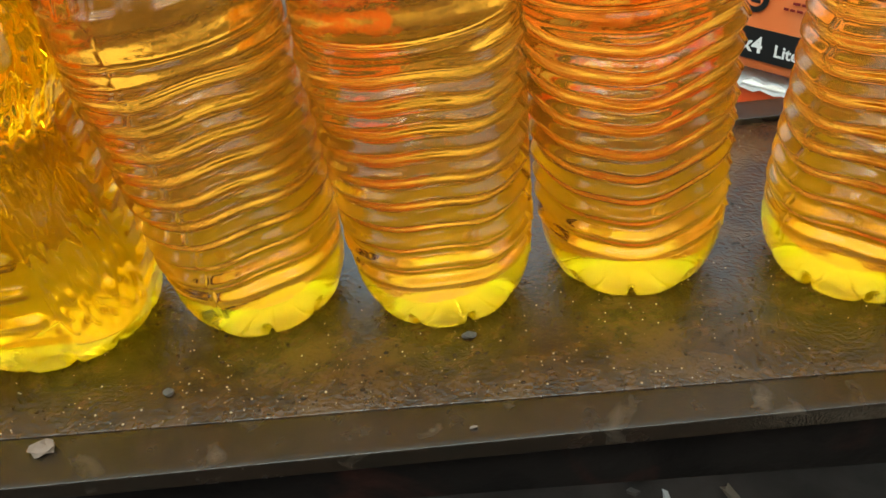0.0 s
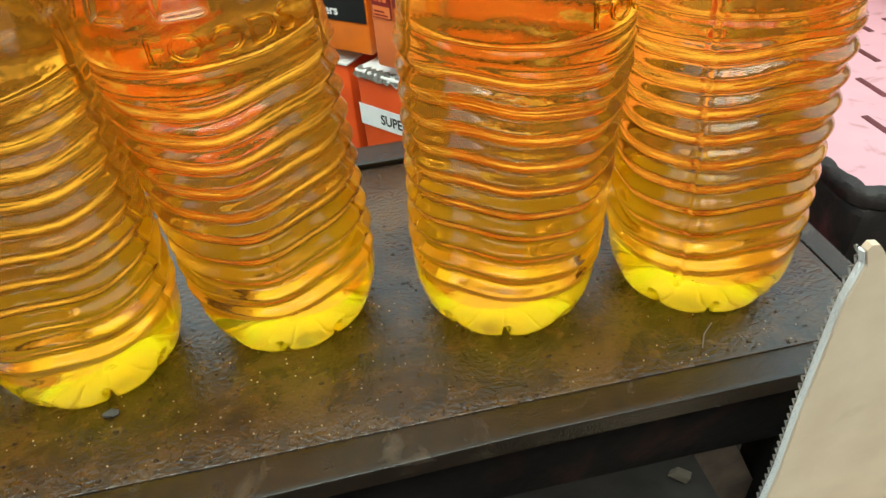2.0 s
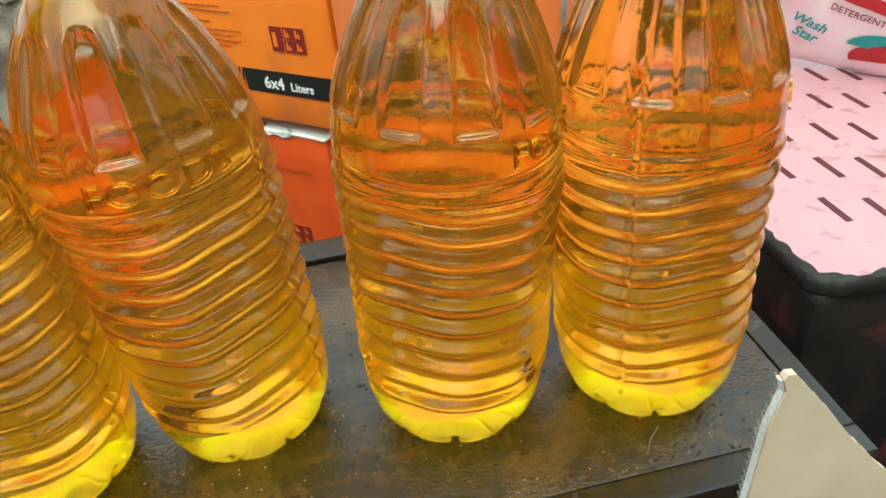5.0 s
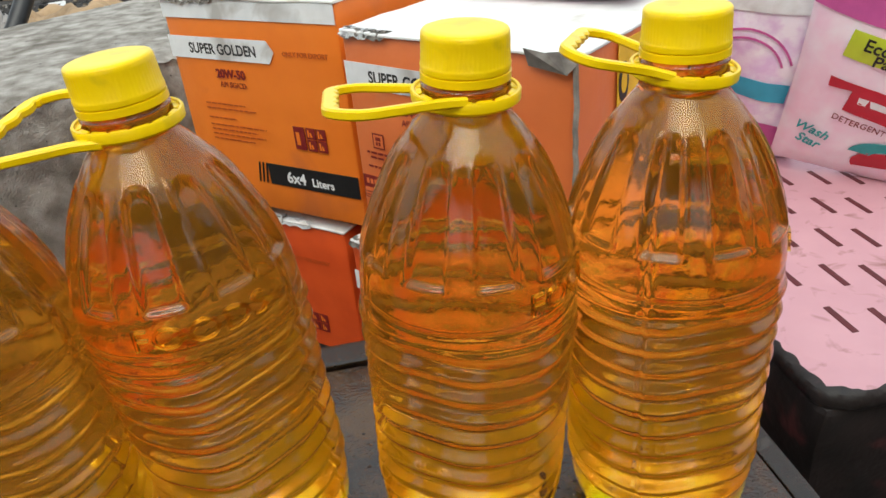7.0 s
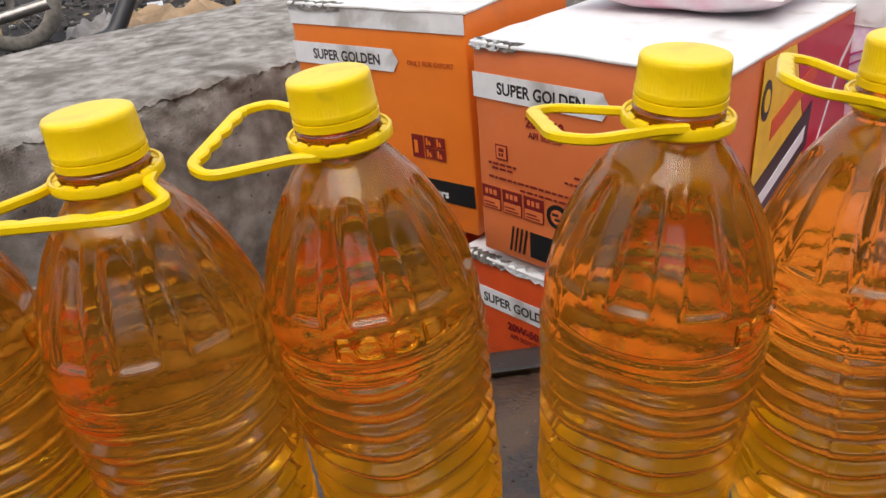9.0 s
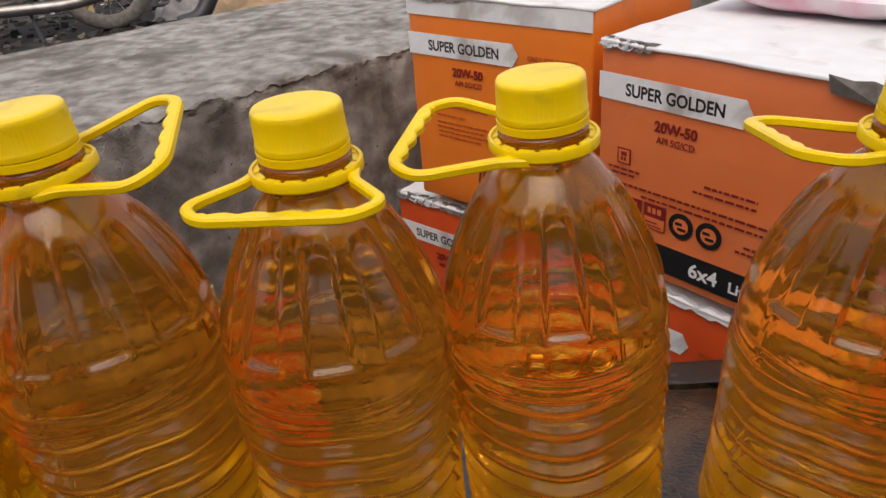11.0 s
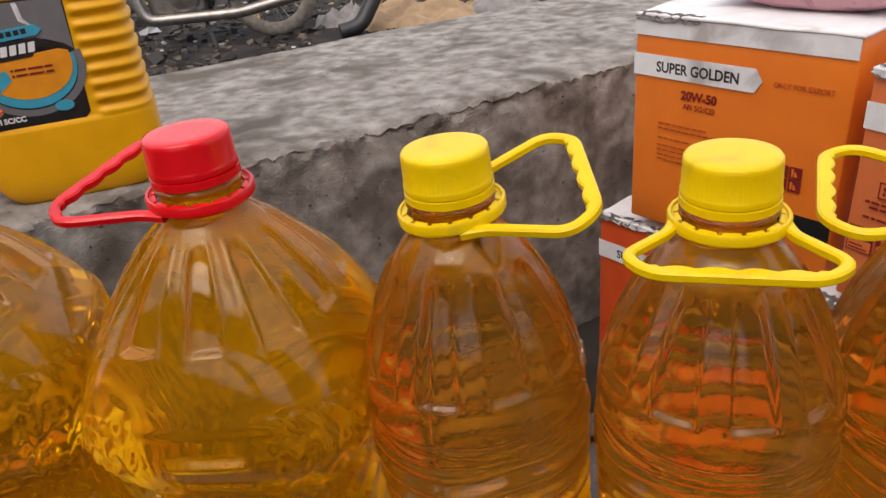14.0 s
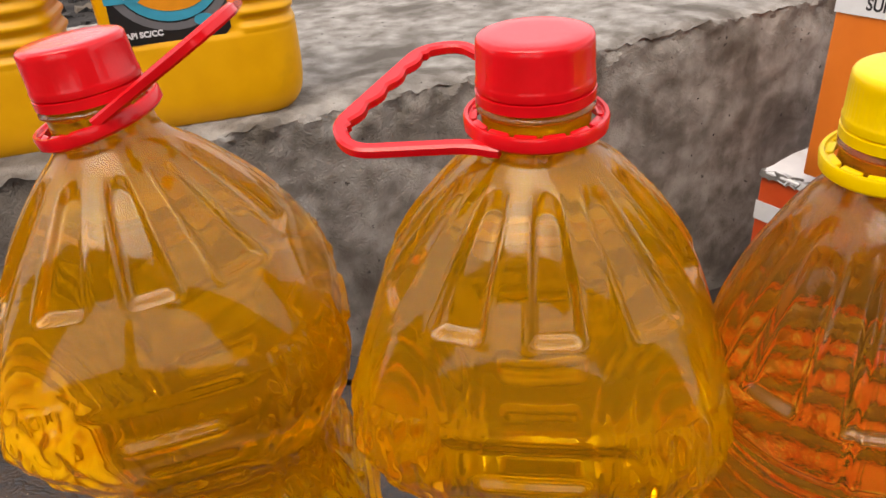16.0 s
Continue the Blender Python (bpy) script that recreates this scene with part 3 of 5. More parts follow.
def handle_loop(reach=0.076, wide=0.099):
    """A carrying loop that runs out along +x from the collar, with finger scallops on the far bar."""
    corners = [(0.004, 0.0265, 0), (0.018, 0.0285, 0), (reach - 0.016, wide / 2, 0.0), (reach, wide / 2 - 0.013, 0), (reach, -wide / 2 + 0.013, 0), (reach - 0.016, -wide / 2, 0), (0.018, -0.0285, 0), (0.004, -0.0265, 0)]
    line = rounded_line(corners, 0.010, 6)
    dense = []
    for p, q in zip(line, line[1:]):
        k = max(1, int((q - p).length / 0.002))
        dense += [p + (q - p) * (i / k) for i in range(k)]
    dense.append(line[-1])
    bm = bmesh.new()
    rings = []
    for i, p in enumerate(dense):
        d = (dense[min(i + 1, len(dense) - 1)] - dense[max(i - 1, 0)]).normalized()
        side = Vector((d.y, -d.x, 0))
        inner = 0.0031
        if p.x > reach - 0.002 and abs(p.y) < wide / 2 - 0.012:
            inner += 0.0024 * abs(math.sin(p.y / 0.0165 * math.pi)) + 0.0006
        h = 0.0026
        sec = [(0.0028, -h * 0.6), (0.0028, h * 0.6), (0.0016, h), (-inner + 0.0012, h), (-inner, h * 0.6), (-inner, -h * 0.6), (-inner + 0.0012, -h), (0.0016, -h)]
        # side points out of the loop on the far bar
        s = 1 if side.x * (p.x - 0.04) + side.y * p.y > 0 else -1
        rings.append([bm.verts.new(p + side * (s * u) + Vector((0, 0, w))) for u, w in sec])
    for a, b in zip(rings, rings[1:]):
        for j in range(8):
            bm.faces.new((a[j], a[(j + 1) % 8], b[(j + 1) % 8], b[j]))
    bm.faces.new(rings[0][::-1])
    bm.faces.new(rings[-1])
    bmesh.ops.recalc_face_normals(bm, faces=bm.faces[:])
    return bm


def collar_ring():
    """The handle's ring round the neck, with teeth on its inner rim."""
    bm, r = lathe([(0.0264, -0.0020), (0.0280, -0.0026), (0.0297, -0.0012), (0.0299, 0.0036), (0.0293, 0.0046), (0.0279, 0.0044), (0.0275, 0.0032), (0.0264, 0.0028), (0.0264, -0.0020)], 96)
    for i in range(14):
        a = 2 * math.pi * i / 14
        tooth = block(0.0240, -0.0045, 0.0016, 0.0272, 0.0045, 0.0034, 0.0003, 1)
        for v in tooth.verts:
            v.co.z += 0.3 * max(0, 0.0262 - v.co.x)
        bmesh.ops.rotate(tooth, verts=tooth.verts[:], cent=(0, 0, 0), matrix=Matrix.Rotation(a, 3, "Z"))
        me = bpy.data.meshes.new("tmp")
        tooth.to_mesh(me)
        tooth.free()
        bm.from_mesh(me)
        bpy.data.meshes.remove(me)
    bmesh.ops.recalc_face_normals(bm, faces=bm.faces[:])
    return bm


def embossed_band(radius, z, a0):
    """Raised letters bent round the shoulder."""
    bm = lettering("FOODS", 0.0195, 0.0009, stretch=1.2, bold=-0.0002)
    xs = [v.co.x for v in bm.verts]
    mid = (min(xs) + max(xs)) / 2
    for v in bm.verts:
        a = a0 + (v.co.x - mid) / 0.064
        h = z + v.co.z
        r = radius(a, h) - v.co.y * 1.4 + 0.0002
        v.co = (r * math.cos(a), r * math.sin(a), h)
    return bm


PET = material("clear_bottle_plastic", (0.97, 0.72, 0.18), 0.04, trans=1.0, ior=1.4, scale=20)


def build_slim():
    t = thing("oil_bottle", pose(0, 0, 0), "ribbed clear bottle of amber oil, yellow cap, on the table", "bottle", "row of oil bottles")
    part("body", bottle_body(slim_radius, 0.338, 0.041), [OIL, OIL_BASE_GLOW], t, "clear ribbed plastic full of amber oil", smooth="all")
    part("lettering", embossed_band(slim_radius, 0.2195, -math.pi / 2 + 0.25), PET, t, "raised lettering in the clear plastic")
    neck, _ = lathe([(0.0226, 0.3325), (0.0243, 0.3335), (0.0243, 0.3345), (0.0226, 0.3352), (0.0224, 0.340), (0.018, 0.340)], 64)
    part("neck_ring", neck, PET, t, smooth="all")
    cap, band = bottle_cap(0.3365)
    part("cap", cap, YELLOW, t, "yellow ribbed screw cap")
    part("snap_band", moved(band, z=0.0003), YELLOW, t)
    return t


def build_wide():
    t = thing("oil_jar", pose(0, 0, 0), "large squarish clear bottle of golden oil with red cap", "bottle", "row of oil bottles")
    part("body", bottle_body(wide_radius, 0.360, 0.034), [OIL_ORANGE, OIL_BASE_GLOW], t, "clear squarish plastic full of golden oil", smooth="all")
    neck, _ = lathe([(0.0226, 0.3535), (0.0243, 0.3545), (0.0243, 0.3555), (0.0226, 0.3562), (0.0224, 0.362), (0.018, 0.362)], 64)
    part("neck_ring", neck, PET, t, smooth="all")
    cap, band = bottle_cap(0.3575, rib=0.003)
    part("cap", cap, RED, t, "glossy red screw cap")
    part("snap_band", moved(band, z=0.0003), RED, t)
    return t


def add_handle(t, z, turn, tilt, mat, reach, twist):
    """A collar with its carrying loop, turned about the neck and tilted up or down."""
    m = pose(0, 0, z, 0, 0, turn)
    ring = part("collar", collar_ring(), mat, t)
    ring.matrix_local = m @ pose(0, 0, 0, 0, -tilt * 0.35, 0)
    loop = part("handle", handle_loop(reach), mat, t, "carrying loop with finger scallops")
    loop.matrix_local = m @ pose(0, 0, 0, twist, -tilt, 0)


# place x, y, height factor, lean to +x and +y (degrees), turn, and the handle's turn, tilt, reach and twist
BOTTLES = [
    ("slim", -0.164, 0.428, 1.011, -2.4, -0.6, 100, 8, 10, 0.074, 8),
    ("slim", -0.030, 0.421, 0.993, -1.0, 0.0, 187, -96, 1, 0.062, 0),
    ("slim", 0.107, 0.436, 1, -3.0, 0.0, 0, 166, 4, 0.075, -4),
    ("slim", 0.254, 0.410, 1, 3.0, -1.5, 38, 177, 1, 0.074, 10),
    ("slim", 0.394, 0.392, 0.99, 0.0, 0.8, 75, 150, 16, 0.064, 6),
    ("wide", -0.316, 0.424, 0.994, -0.4, -1.0, 6, 166, 5, 0.075, -8),
    ("wide", -0.484, 0.404, 1, -5.5, 0.0, 27, 31, 26, 0.080, -7),
]
originals = {"slim": build_slim(), "wide": build_wide()}
used = set()
placed = []
for kind, x, y, tall, lx, ly, turn, hturn, htilt, reach, twist in BOTTLES:
    m = pose(x, y, TOP + 0.0006, -ly, lx, 0) @ pose(0, 0, 0, 0, 0, turn)
    if kind in used:
        b = copy_thing(originals[kind], m)
    else:
        b = originals[kind]
        used.add(kind)
        b.matrix_world = m
    placed.append((b, m @ Matrix.Scale(tall, 4, (0, 0, 1))))
for (b, m), (kind, x, y, tall, lx, ly, turn, hturn, htilt, reach, twist) in zip(placed, BOTTLES):
    b.matrix_world = m
    add_handle(b, 0.3268 if kind == "slim" else 0.3470, hturn - turn, htilt, YELLOW if kind == "slim" else RED, reach, twist)



# ---- cartons ----
def carton(name, x, y, z, angle, w, h, d, face, label, torn=1):
    """A carton of printed board: its front runs along x, the print goes on y = 0."""
    t = thing(name, pose(x, y, z, 0, 0, angle), label, "carton", "stacked cartons")
    body = block(0, 0, 0, w, d, h, 0.004, 2)
    bmesh.ops.subdivide_edges(body, edges=body.edges[:], cuts=6, use_grid_fill=True)
    for v in body.verts:
        v.co.y += 0.0006 * noise.noise(Vector((v.co.x * 9, v.co.z * 9, x))) if v.co.y < 0.01 else 0
        v.co += noise.noise_vector(v.co * 14 + Vector((x * 7, 0, 0))) * 0.0006
    part("body", body, face, t)
    lid = block(-0.002, -0.0035, h - 0.001, w + 0.002, d + 0.002, h + 0.0035, 0.0012, 1)
    part("lid", roughened(lid, 0.0030, 13, 9), LID, t, "white board lid with worn edges")
    # strips of torn board along the rim
    rnd = random.Random(int(abs(x) * 1000))
    for i in range(torn):
        bm = bmesh.new()
        u0 = rnd.uniform(0.0, w * 0.5) if i else 0.0
        u1 = u0 + rnd.uniform(0.05, 0.14)
        k = 14
        low = [bm.verts.new((u0 + (u1 - u0) * j / k, -0.005 - 0.002 * rnd.random(), h - 0.002 - 0.006 * rnd.random() * (1 if 0 < j < k else 0))) for j in range(k + 1)]
        top = [bm.verts.new((u0 + (u1 - u0) * j / k, -0.004 + 0.012 * rnd.random(), h + 0.004 + 0.003 * rnd.random())) for j in range(k + 1)]
        back = [bm.verts.new((v.co.x, v.co.y + 0.012, h + 0.003)) for v in top]
        for a, b in ((low, top), (top, back)):
            for j in range(k):
                bm.faces.new((a[j], a[j + 1], b[j + 1], b[j]))
        bmesh.ops.solidify(bm, geom=bm.faces[:], thickness=0.0012)
        part("torn_edge", bm, TORN if i % 2 == 0 else WHITE, t, "torn grey board edge", smooth=False)
    return t


def on_face(t, bm, mat, x, z, name, proud=0.0032, label=""):
    ob = part(name, bm, mat, t, label, smooth=False)
    ob.location = (x, -0.5 * proud, z)
    return ob


def print_front(t, w, h, left=0.0, stripe=True, export=True, body=True):
    """The printed front: white name band, grade, small print, pictograms and the black stripe."""
    on_face(t, slab([(0, 0), (0.205, 0), (0.216, 0.017), (0.205, 0.034), (0, 0.034)], 0.0008), WHITE, left, h - 0.085, "name_band", label="white name band")
    on_face(t, lettering("SUPER GOLDEN", 0.0225, 0.0003, stretch=0.87, bold=0.0006), INK, left + 0.042, h - 0.0762, "band_lettering", 0.0046)
    on_face(t, lettering("20W-50", 0.019, 0.0003, stretch=0.95, bold=0.0006), MAROON, left + 0.088, h - 0.113, "grade_lettering", 0.0038)
    on_face(t, lettering("API SG/CD", 0.0125, 0.0003, stretch=0.95), MAROON, left + 0.092, h - 0.128, "class_lettering", 0.0038)
    if not body:
        return
    small = [(0.05, h - 0.158, 0.085), (0.05, h - 0.166, 0.105), (0.05, h - 0.182, 0.06)] + [(0.05, h - 0.194 - 0.008 * i, c) for i, c in enumerate((0.12, 0.10, 0.115, 0.09))]
    for x, z, c in small:
        words = []
        rnd = random.Random(int(z * 10000))
        u = 0.0
        while u < c:
            g = rnd.uniform(0.006, 0.014)
            words.append((u, 0, min(g, c - u)))
            u += g + 0.0025
        on_face(t, bars(words, 0.0022), FAINT, x, z, "small_print", 0.0036)
    if export:
        on_face(t, lettering("ONLY FOR EXPORT", 0.0105, 0.0003, stretch=0.9), FAINT, 0.232, h - 0.072, "export_lettering", 0.0036)
    for i, (x, z) in enumerate(((0.0, 0.0), (0.0205, 0.016), (0.0205, 0), (0.037, 0.016), (0.037, 0))):
        tall = 0.037 if i == 0 else 0.0178
        on_face(t, slab([(0, 0), (0.0178 if i else 0.0215, 0), (0.0178 if i else 0.0215, tall), (0, tall)], 0.0006), MAROON, 0.226 + 1.2 * x, h - 0.216 + 1.2 * z, "pictogram", 0.0034)
        on_face(t, slab([(0.003, 0.003), (0.006, 0.003), (0.006, tall - 0.003), (0.003, tall - 0.003)], 0.0004) if i else slab([(0.004, 0.007), (0.011, 0.007), (0.011, 0.028), (0.004, 0.028)], 0.0004), ORANGE, 0.226 + 1.2 * x, h - 0.216 + 1.2 * z, "pictogram_figure", 0.0042)
        if i:
            on_face(t, slab([(0.008, 0.003), (0.012, 0.004), (0.011, 0.007), (0.009, 0.011), (0.007, 0.010)], 0.0004), ORANGE, 0.226 + 1.2 * x, h - 0.216 + 1.2 * z, "pictogram_figure", 0.0042)
    if stripe:
        on_face(t, slab([(0, 0), (0.18, 0), (0.18, 0.036), (0, 0.036)], 0.0008), INK, w - 0.182, h - 0.285, "black_stripe")
        for i in range(3):
            on_face(t, slab([(0, 0), (0.003, 0), (0.010, 0.036), (0.007, 0.036)], 0.0008), INK, w - 0.208 + 0.008 * i, h - 0.285, "slanted_stripe")
        on_face(t, lettering("6x4", 0.026, 0.0003, bold=0.0007), WHITE, w - 0.145, h - 0.277, "volume_lettering", 0.0046)
        on_face(t, lettering("Liters", 0.019, 0.0003, bold=0.0005), WHITE, w - 0.094, h - 0.277, "volume_lettering", 0.0046)


c1 = carton("carton", -0.0245, 1.2755, 0.425, -41, 0.339, 0.340, 0.30, ORANGE, "orange printed oil carton with a white lid, on another carton", torn=1)
on_face(c1, slab([(0, 0), (0.337, 0), (0.337, 0.028), (0, 0.028)], 0.0008), WHITE, 0.001, 0.311, "white_rim", 0.0028)
print_front(c1, 0.339, 0.334)
c2 = carton("carton", 0.234, 1.012, 0.428, -50, 0.349, 0.308, 0.395, GLARE_ORANGE, "orange printed oil carton paled with painted glare, white lid, torn corner", torn=2)
print_front(c2, 0.349, 0.321, stripe=False, export=False, body=False)


def print_lower_front(t):
    """Foot of the glare-paled carton: carton mark, lines of small print, approval marks, round seals and the black
    volume stripe.
    """
    mark = slab([(0, 0), (0.021, 0), (0.021, 0.022), (0, 0.022)], 0.0006)
    on_face(t, mark, MAROON, 0.034, 0.152, "carton_mark", 0.0034)
    on_face(t, slab([(0.002, 0.002), (0.019, 0.002), (0.019, 0.020), (0.002, 0.020)], 0.0004), GLARE_ORANGE, 0.034, 0.152, "carton_mark_field", 0.0042)
    on_face(t, bars([(0.006, 0.005, 0.003), (0.011, 0.005, 0.003), (0.006, 0.012, 0.009)], 0.005), MAROON, 0.034, 0.152, "carton_mark_figure", 0.0050)
    rnd = random.Random(21)
    for x, z, c in ((0.020, 0.143, 0.050), (0.026, 0.136, 0.036), (0.165, 0.152, 0.070), (0.150, 0.142, 0.085), (0.020, 0.122, 0.245), (0.075, 0.112, 0.190), (0.225, 0.090, 0.080), (0.215, 0.082, 0.092)):
        words, u = [], 0.0
        while u < c:
            g = rnd.uniform(0.004, 0.013)
            words.append((u, 0, min(g, c - u)))
            u += g + 0.0025
        on_face(t, bars(words, 0.0030), MAROON, x, z, "small_print", 0.0036)
    for i in range(3):
        x = 0.005 + 0.038 * i
        on_face(t, slab([(0, 0), (0.034, 0), (0.034, 0.036), (0, 0.036)], 0.0006), MAROON, x, 0.072, "approval_mark", 0.0034)
        on_face(t, slab([(0.0015, 0.0015), (0.0325, 0.0015), (0.0325, 0.017), (0.0015, 0.017)], 0.0004), GLARE_ORANGE, x, 0.072, "approval_mark_field", 0.0042)
        on_face(t, bars([(0.006, 0.023, 0.005), (0.0135, 0.023, 0.005), (0.021, 0.023, 0.006)], 0.008), GLARE_ORANGE, x, 0.072, "approval_mark_bars", 0.0042)
        on_face(t, bars([(0.004, 0.004, 0.024), (0.004, 0.009, 0.018)], 0.0018), MAROON, x, 0.072, "approval_mark_print", 0.0050)
    for x in (0.138, 0.178):
        on_face(t, slab(disc(0.018), 0.0006), INK, x, 0.090, "round_seal", 0.0034)
        on_face(t, slab(disc(0.011), 0.0004), GLARE_ORANGE, x, 0.090, "round_seal_field", 0.0042)
        on_face(t, bars([(-0.004, -0.006, 0.012), (-0.008, 0.001, 0.010)], 0.004), INK, x, 0.090, "round_seal_figure", 0.0050)
    on_face(t, slab([(0, 0), (0.225, 0), (0.225, 0.040), (0, 0.040)], 0.0008), INK, 0.090, 0.014, "black_stripe")
    for i in range(4):
        on_face(t, slab([(0, 0), (0.003, 0), (0.010, 0.040), (0.007, 0.040)], 0.0008), INK, 0.052 + 0.008 * i, 0.014, "slanted_stripe")
    on_face(t, lettering("6x4", 0.028, 0.0003, bold=0.0007), WHITE, 0.155, 0.024, "volume_lettering", 0.0046)
    on_face(t, lettering("Liters", 0.021, 0.0003, bold=0.0005), WHITE, 0.212, 0.024, "volume_lettering", 0.0046)


print_lower_front(c2)


def torn_corner(t, w, h):
    """The split corner of a carton, with grey board showing."""
    rnd = random.Random(5)
    line = [(w + 0.001 + 0.002 * rnd.random(), -0.002 - 0.002 * rnd.random(), h * i / 24) for i in range(25)]
    part("split_corner", sweep(line, oval(0.0035, 0.0035, 6), up=(0, 1, 0)), TORN, t, "split corner with grey board showing", smooth=False)
    bm = bmesh.new()
    pts = [(0.0, 0.0), (0.05, -0.004), (0.065, 0.012), (0.04, 0.02), (0.02, 0.016), (-0.004, 0.02)]
    vs = [bm.verts.new((w - 0.055 + x, -0.006 - 0.004 * (i % 2), h - 0.012 + z)) for i, (x, z) in enumerate(pts)]
    bm.faces.new(vs)
    bmesh.ops.solidify(bm, geom=bm.faces[:], thickness=0.0015)
    part("torn_edge", bm, TORN, t, smooth=False)


torn_corner(c2, 0.349, 0.308)


def print_side(t, w, h):
    """The bright end panel of the carton: yellow, red and a black slanted plate."""
    holder = [
        ("yellow_panel", [(0.088, 0.03), (0.21, 0.03), (0.24, 0.16), (0.20, 0.24), (0.17, 0.303), (0.088, 0.303)], GOLD, 0.0008),
        ("red_panel", [(0.212, 0.03), (0.392, 0.03), (0.392, 0.303), (0.172, 0.303), (0.202, 0.24), (0.242, 0.16)], CRIMSON, 0.0008),
        ("black_plate", [(0.09, 0.088), (0.245, 0.155), (0.245, 0.215), (0.09, 0.150)], INK, 0.0016),
        ("white_mark", [(0.105, 0.112), (0.23, 0.166), (0.232, 0.186), (0.107, 0.132)], WHITE, 0.0022),
        ("red_plate", [(0.125, 0.200), (0.245, 0.245), (0.245, 0.270), (0.125, 0.225)], DEEP_ORANGE, 0.0016),
        ("white_swoosh", [(0.26, 0.10), (0.264, 0.10), (0.33, 0.24), (0.385, 0.29), (0.38, 0.293), (0.325, 0.245)], WHITE, 0.0014),
        ("round_seal", [(x + 0.102, z + 0.255) for x, z in disc(0.016, 24, 0.75, 1.5)], INK, 0.0016),
        ("seal_field", [(x + 0.102, z + 0.255) for x, z in disc(0.009, 24, 0.75, 1.5)], GOLD, 0.0022),
    ]
    for name, outline, mat, thick in holder:
        ob = part(name, slab(outline, thick), mat, t, smooth=False)
        ob.matrix_local = pose(w + 0.0026, 0, 0, 0, 0, 90)


print_side(c2, 0.349, 0.308)
c3 = carton("carton", 0.203, 1.050, GROUND - 0.006, -50, 0.36, 0.345, 0.39, DEEP_ORANGE, "red-orange printed oil carton with crushed white flaps, on the ground", torn=5)
print_front(c3, 0.36, 0.345, left=0.0)
c4 = carton("carton", -0.075, 1.327, GROUND - 0.006, -41, 0.357, 0.338, 0.30, DEEP_ORANGE, "red-orange printed oil carton with crushed white flaps, on the ground", torn=5)
print_front(c4, 0.357, 0.338, left=0.0)


# ---- packets and the pink seat ----
def pillow(w, h, d, seam=0.012, k=22):
    """A filled film packet standing on its lower edge, front to -y."""
    bm = bmesh.new()
    for sgn in (-1, 1):
        g = []
        for j in range(k + 1):
            row = []
            for i in range(k + 1):
                u, v = i / k, j / k
                bulge = (max(0, math.sin(math.pi * u)) * max(0, math.sin(math.pi * v))) ** 0.45
                q = Vector((u * 5, v * 6, sgn * 3 + w * 40))
                row.append(bm.verts.new(((u - 0.5) * w * (1 - 0.04 * math.sin(math.pi * v)), sgn * (d / 2 * bulge + 0.0006) + 0.006 * noise.noise(q) * bulge, v * h)))
            g.append(row)
        for j in range(k):
            for i in range(k):
                f = (g[j][i], g[j][i + 1], g[j + 1][i + 1], g[j + 1][i])
                bm.faces.new(f if sgn < 0 else f[::-1])
    bmesh.ops.remove_doubles(bm, verts=bm.verts[:], dist=0.0014)
    return bm


def on_packet(t, bm, mat, name, d, w, h, label=""):
    """Lay a flat print on the bulging front of a packet."""
    bmesh.ops.triangulate(bm, faces=bm.faces[:])
    long = [e for e in bm.edges if e.calc_length() > 0.02]
    for _ in range(3):
        if long:
            bmesh.ops.subdivide_edges(bm, edges=long, cuts=1)
            bmesh.ops.triangulate(bm, faces=bm.faces[:])
            long = [e for e in bm.edges if e.calc_length() > 0.02]
    for v in bm.verts:
        u, s = min(1, max(0, v.co.x / w + 0.5)), min(1, max(0, v.co.z / h))
        bulge = (max(0, math.sin(math.pi * u)) * max(0, math.sin(math.pi * s))) ** 0.45
        q = Vector((u * 5, s * 6, -3 + w * 40))
        v.co.y += -(d / 2 * bulge + 0.0022) - 0.006 * noise.noise(q) * bulge * -1
    return part(name, bm, mat, t, label, smooth=False)


def flat(outline):
    return slab(outline, 0.0005)


def band(r0, r1, a0, a1, cx, cz, n=18, sz=1.0):
    pts = [(cx + r1 * math.cos(radians(a0 + (a1 - a0) * i / n)), cz + sz * r1 * math.sin(radians(a0 + (a1 - a0) * i / n))) for i in range(n + 1)]
    pts += [(cx + r0 * math.cos(radians(a1 + (a0 - a1) * i / n)), cz + sz * r0 * math.sin(radians(a1 + (a0 - a1) * i / n))) for i in range(n + 1)]
    return pts


SEAT = 0.475
W1, H1, D1 = 0.20, 0.29, 0.055
p1 = thing("detergent_packet", pose(0.80, 1.02, SEAT + 0.002, 14, 6, -36), "lilac and pink packet of detergent powder on the pink seat", "packet", "detergent packets")
part("film", pillow(W1, H1, D1), LILAC, p1)
on_packet(p1, flat(band(0.058, 0.061, 20, 165, 0.0, 0.15)), MAGENTA, "arch", D1, W1, H1)
on_packet(p1, flat(band(0.070, 0.073, 20, 165, 0.0, 0.15)), MAGENTA, "arch", D1, W1, H1)
on_packet(p1, flat([(-0.06, 0.140), (-0.02, 0.132), (-0.02, 0.126), (0.070, 0.112), (0.072, 0.142), (0.010, 0.150), (-0.02, 0.152), (-0.03, 0.168), (-0.058, 0.172)]), CYAN, "name_shape", D1, W1, H1, "blue name shape")
on_packet(p1, flat([(-0.09, 0.02), (0.09, 0.02), (0.07, 0.07), (0.0, 0.09), (-0.06, 0.05)]), MAGENTA, "print_patch", D1, W1, H1)
on_packet(p1, flat([(-0.095, 0.245), (0.095, 0.245), (0.095, 0.285), (-0.095, 0.285)]), WHITE, "top_band", D1, W1, H1)
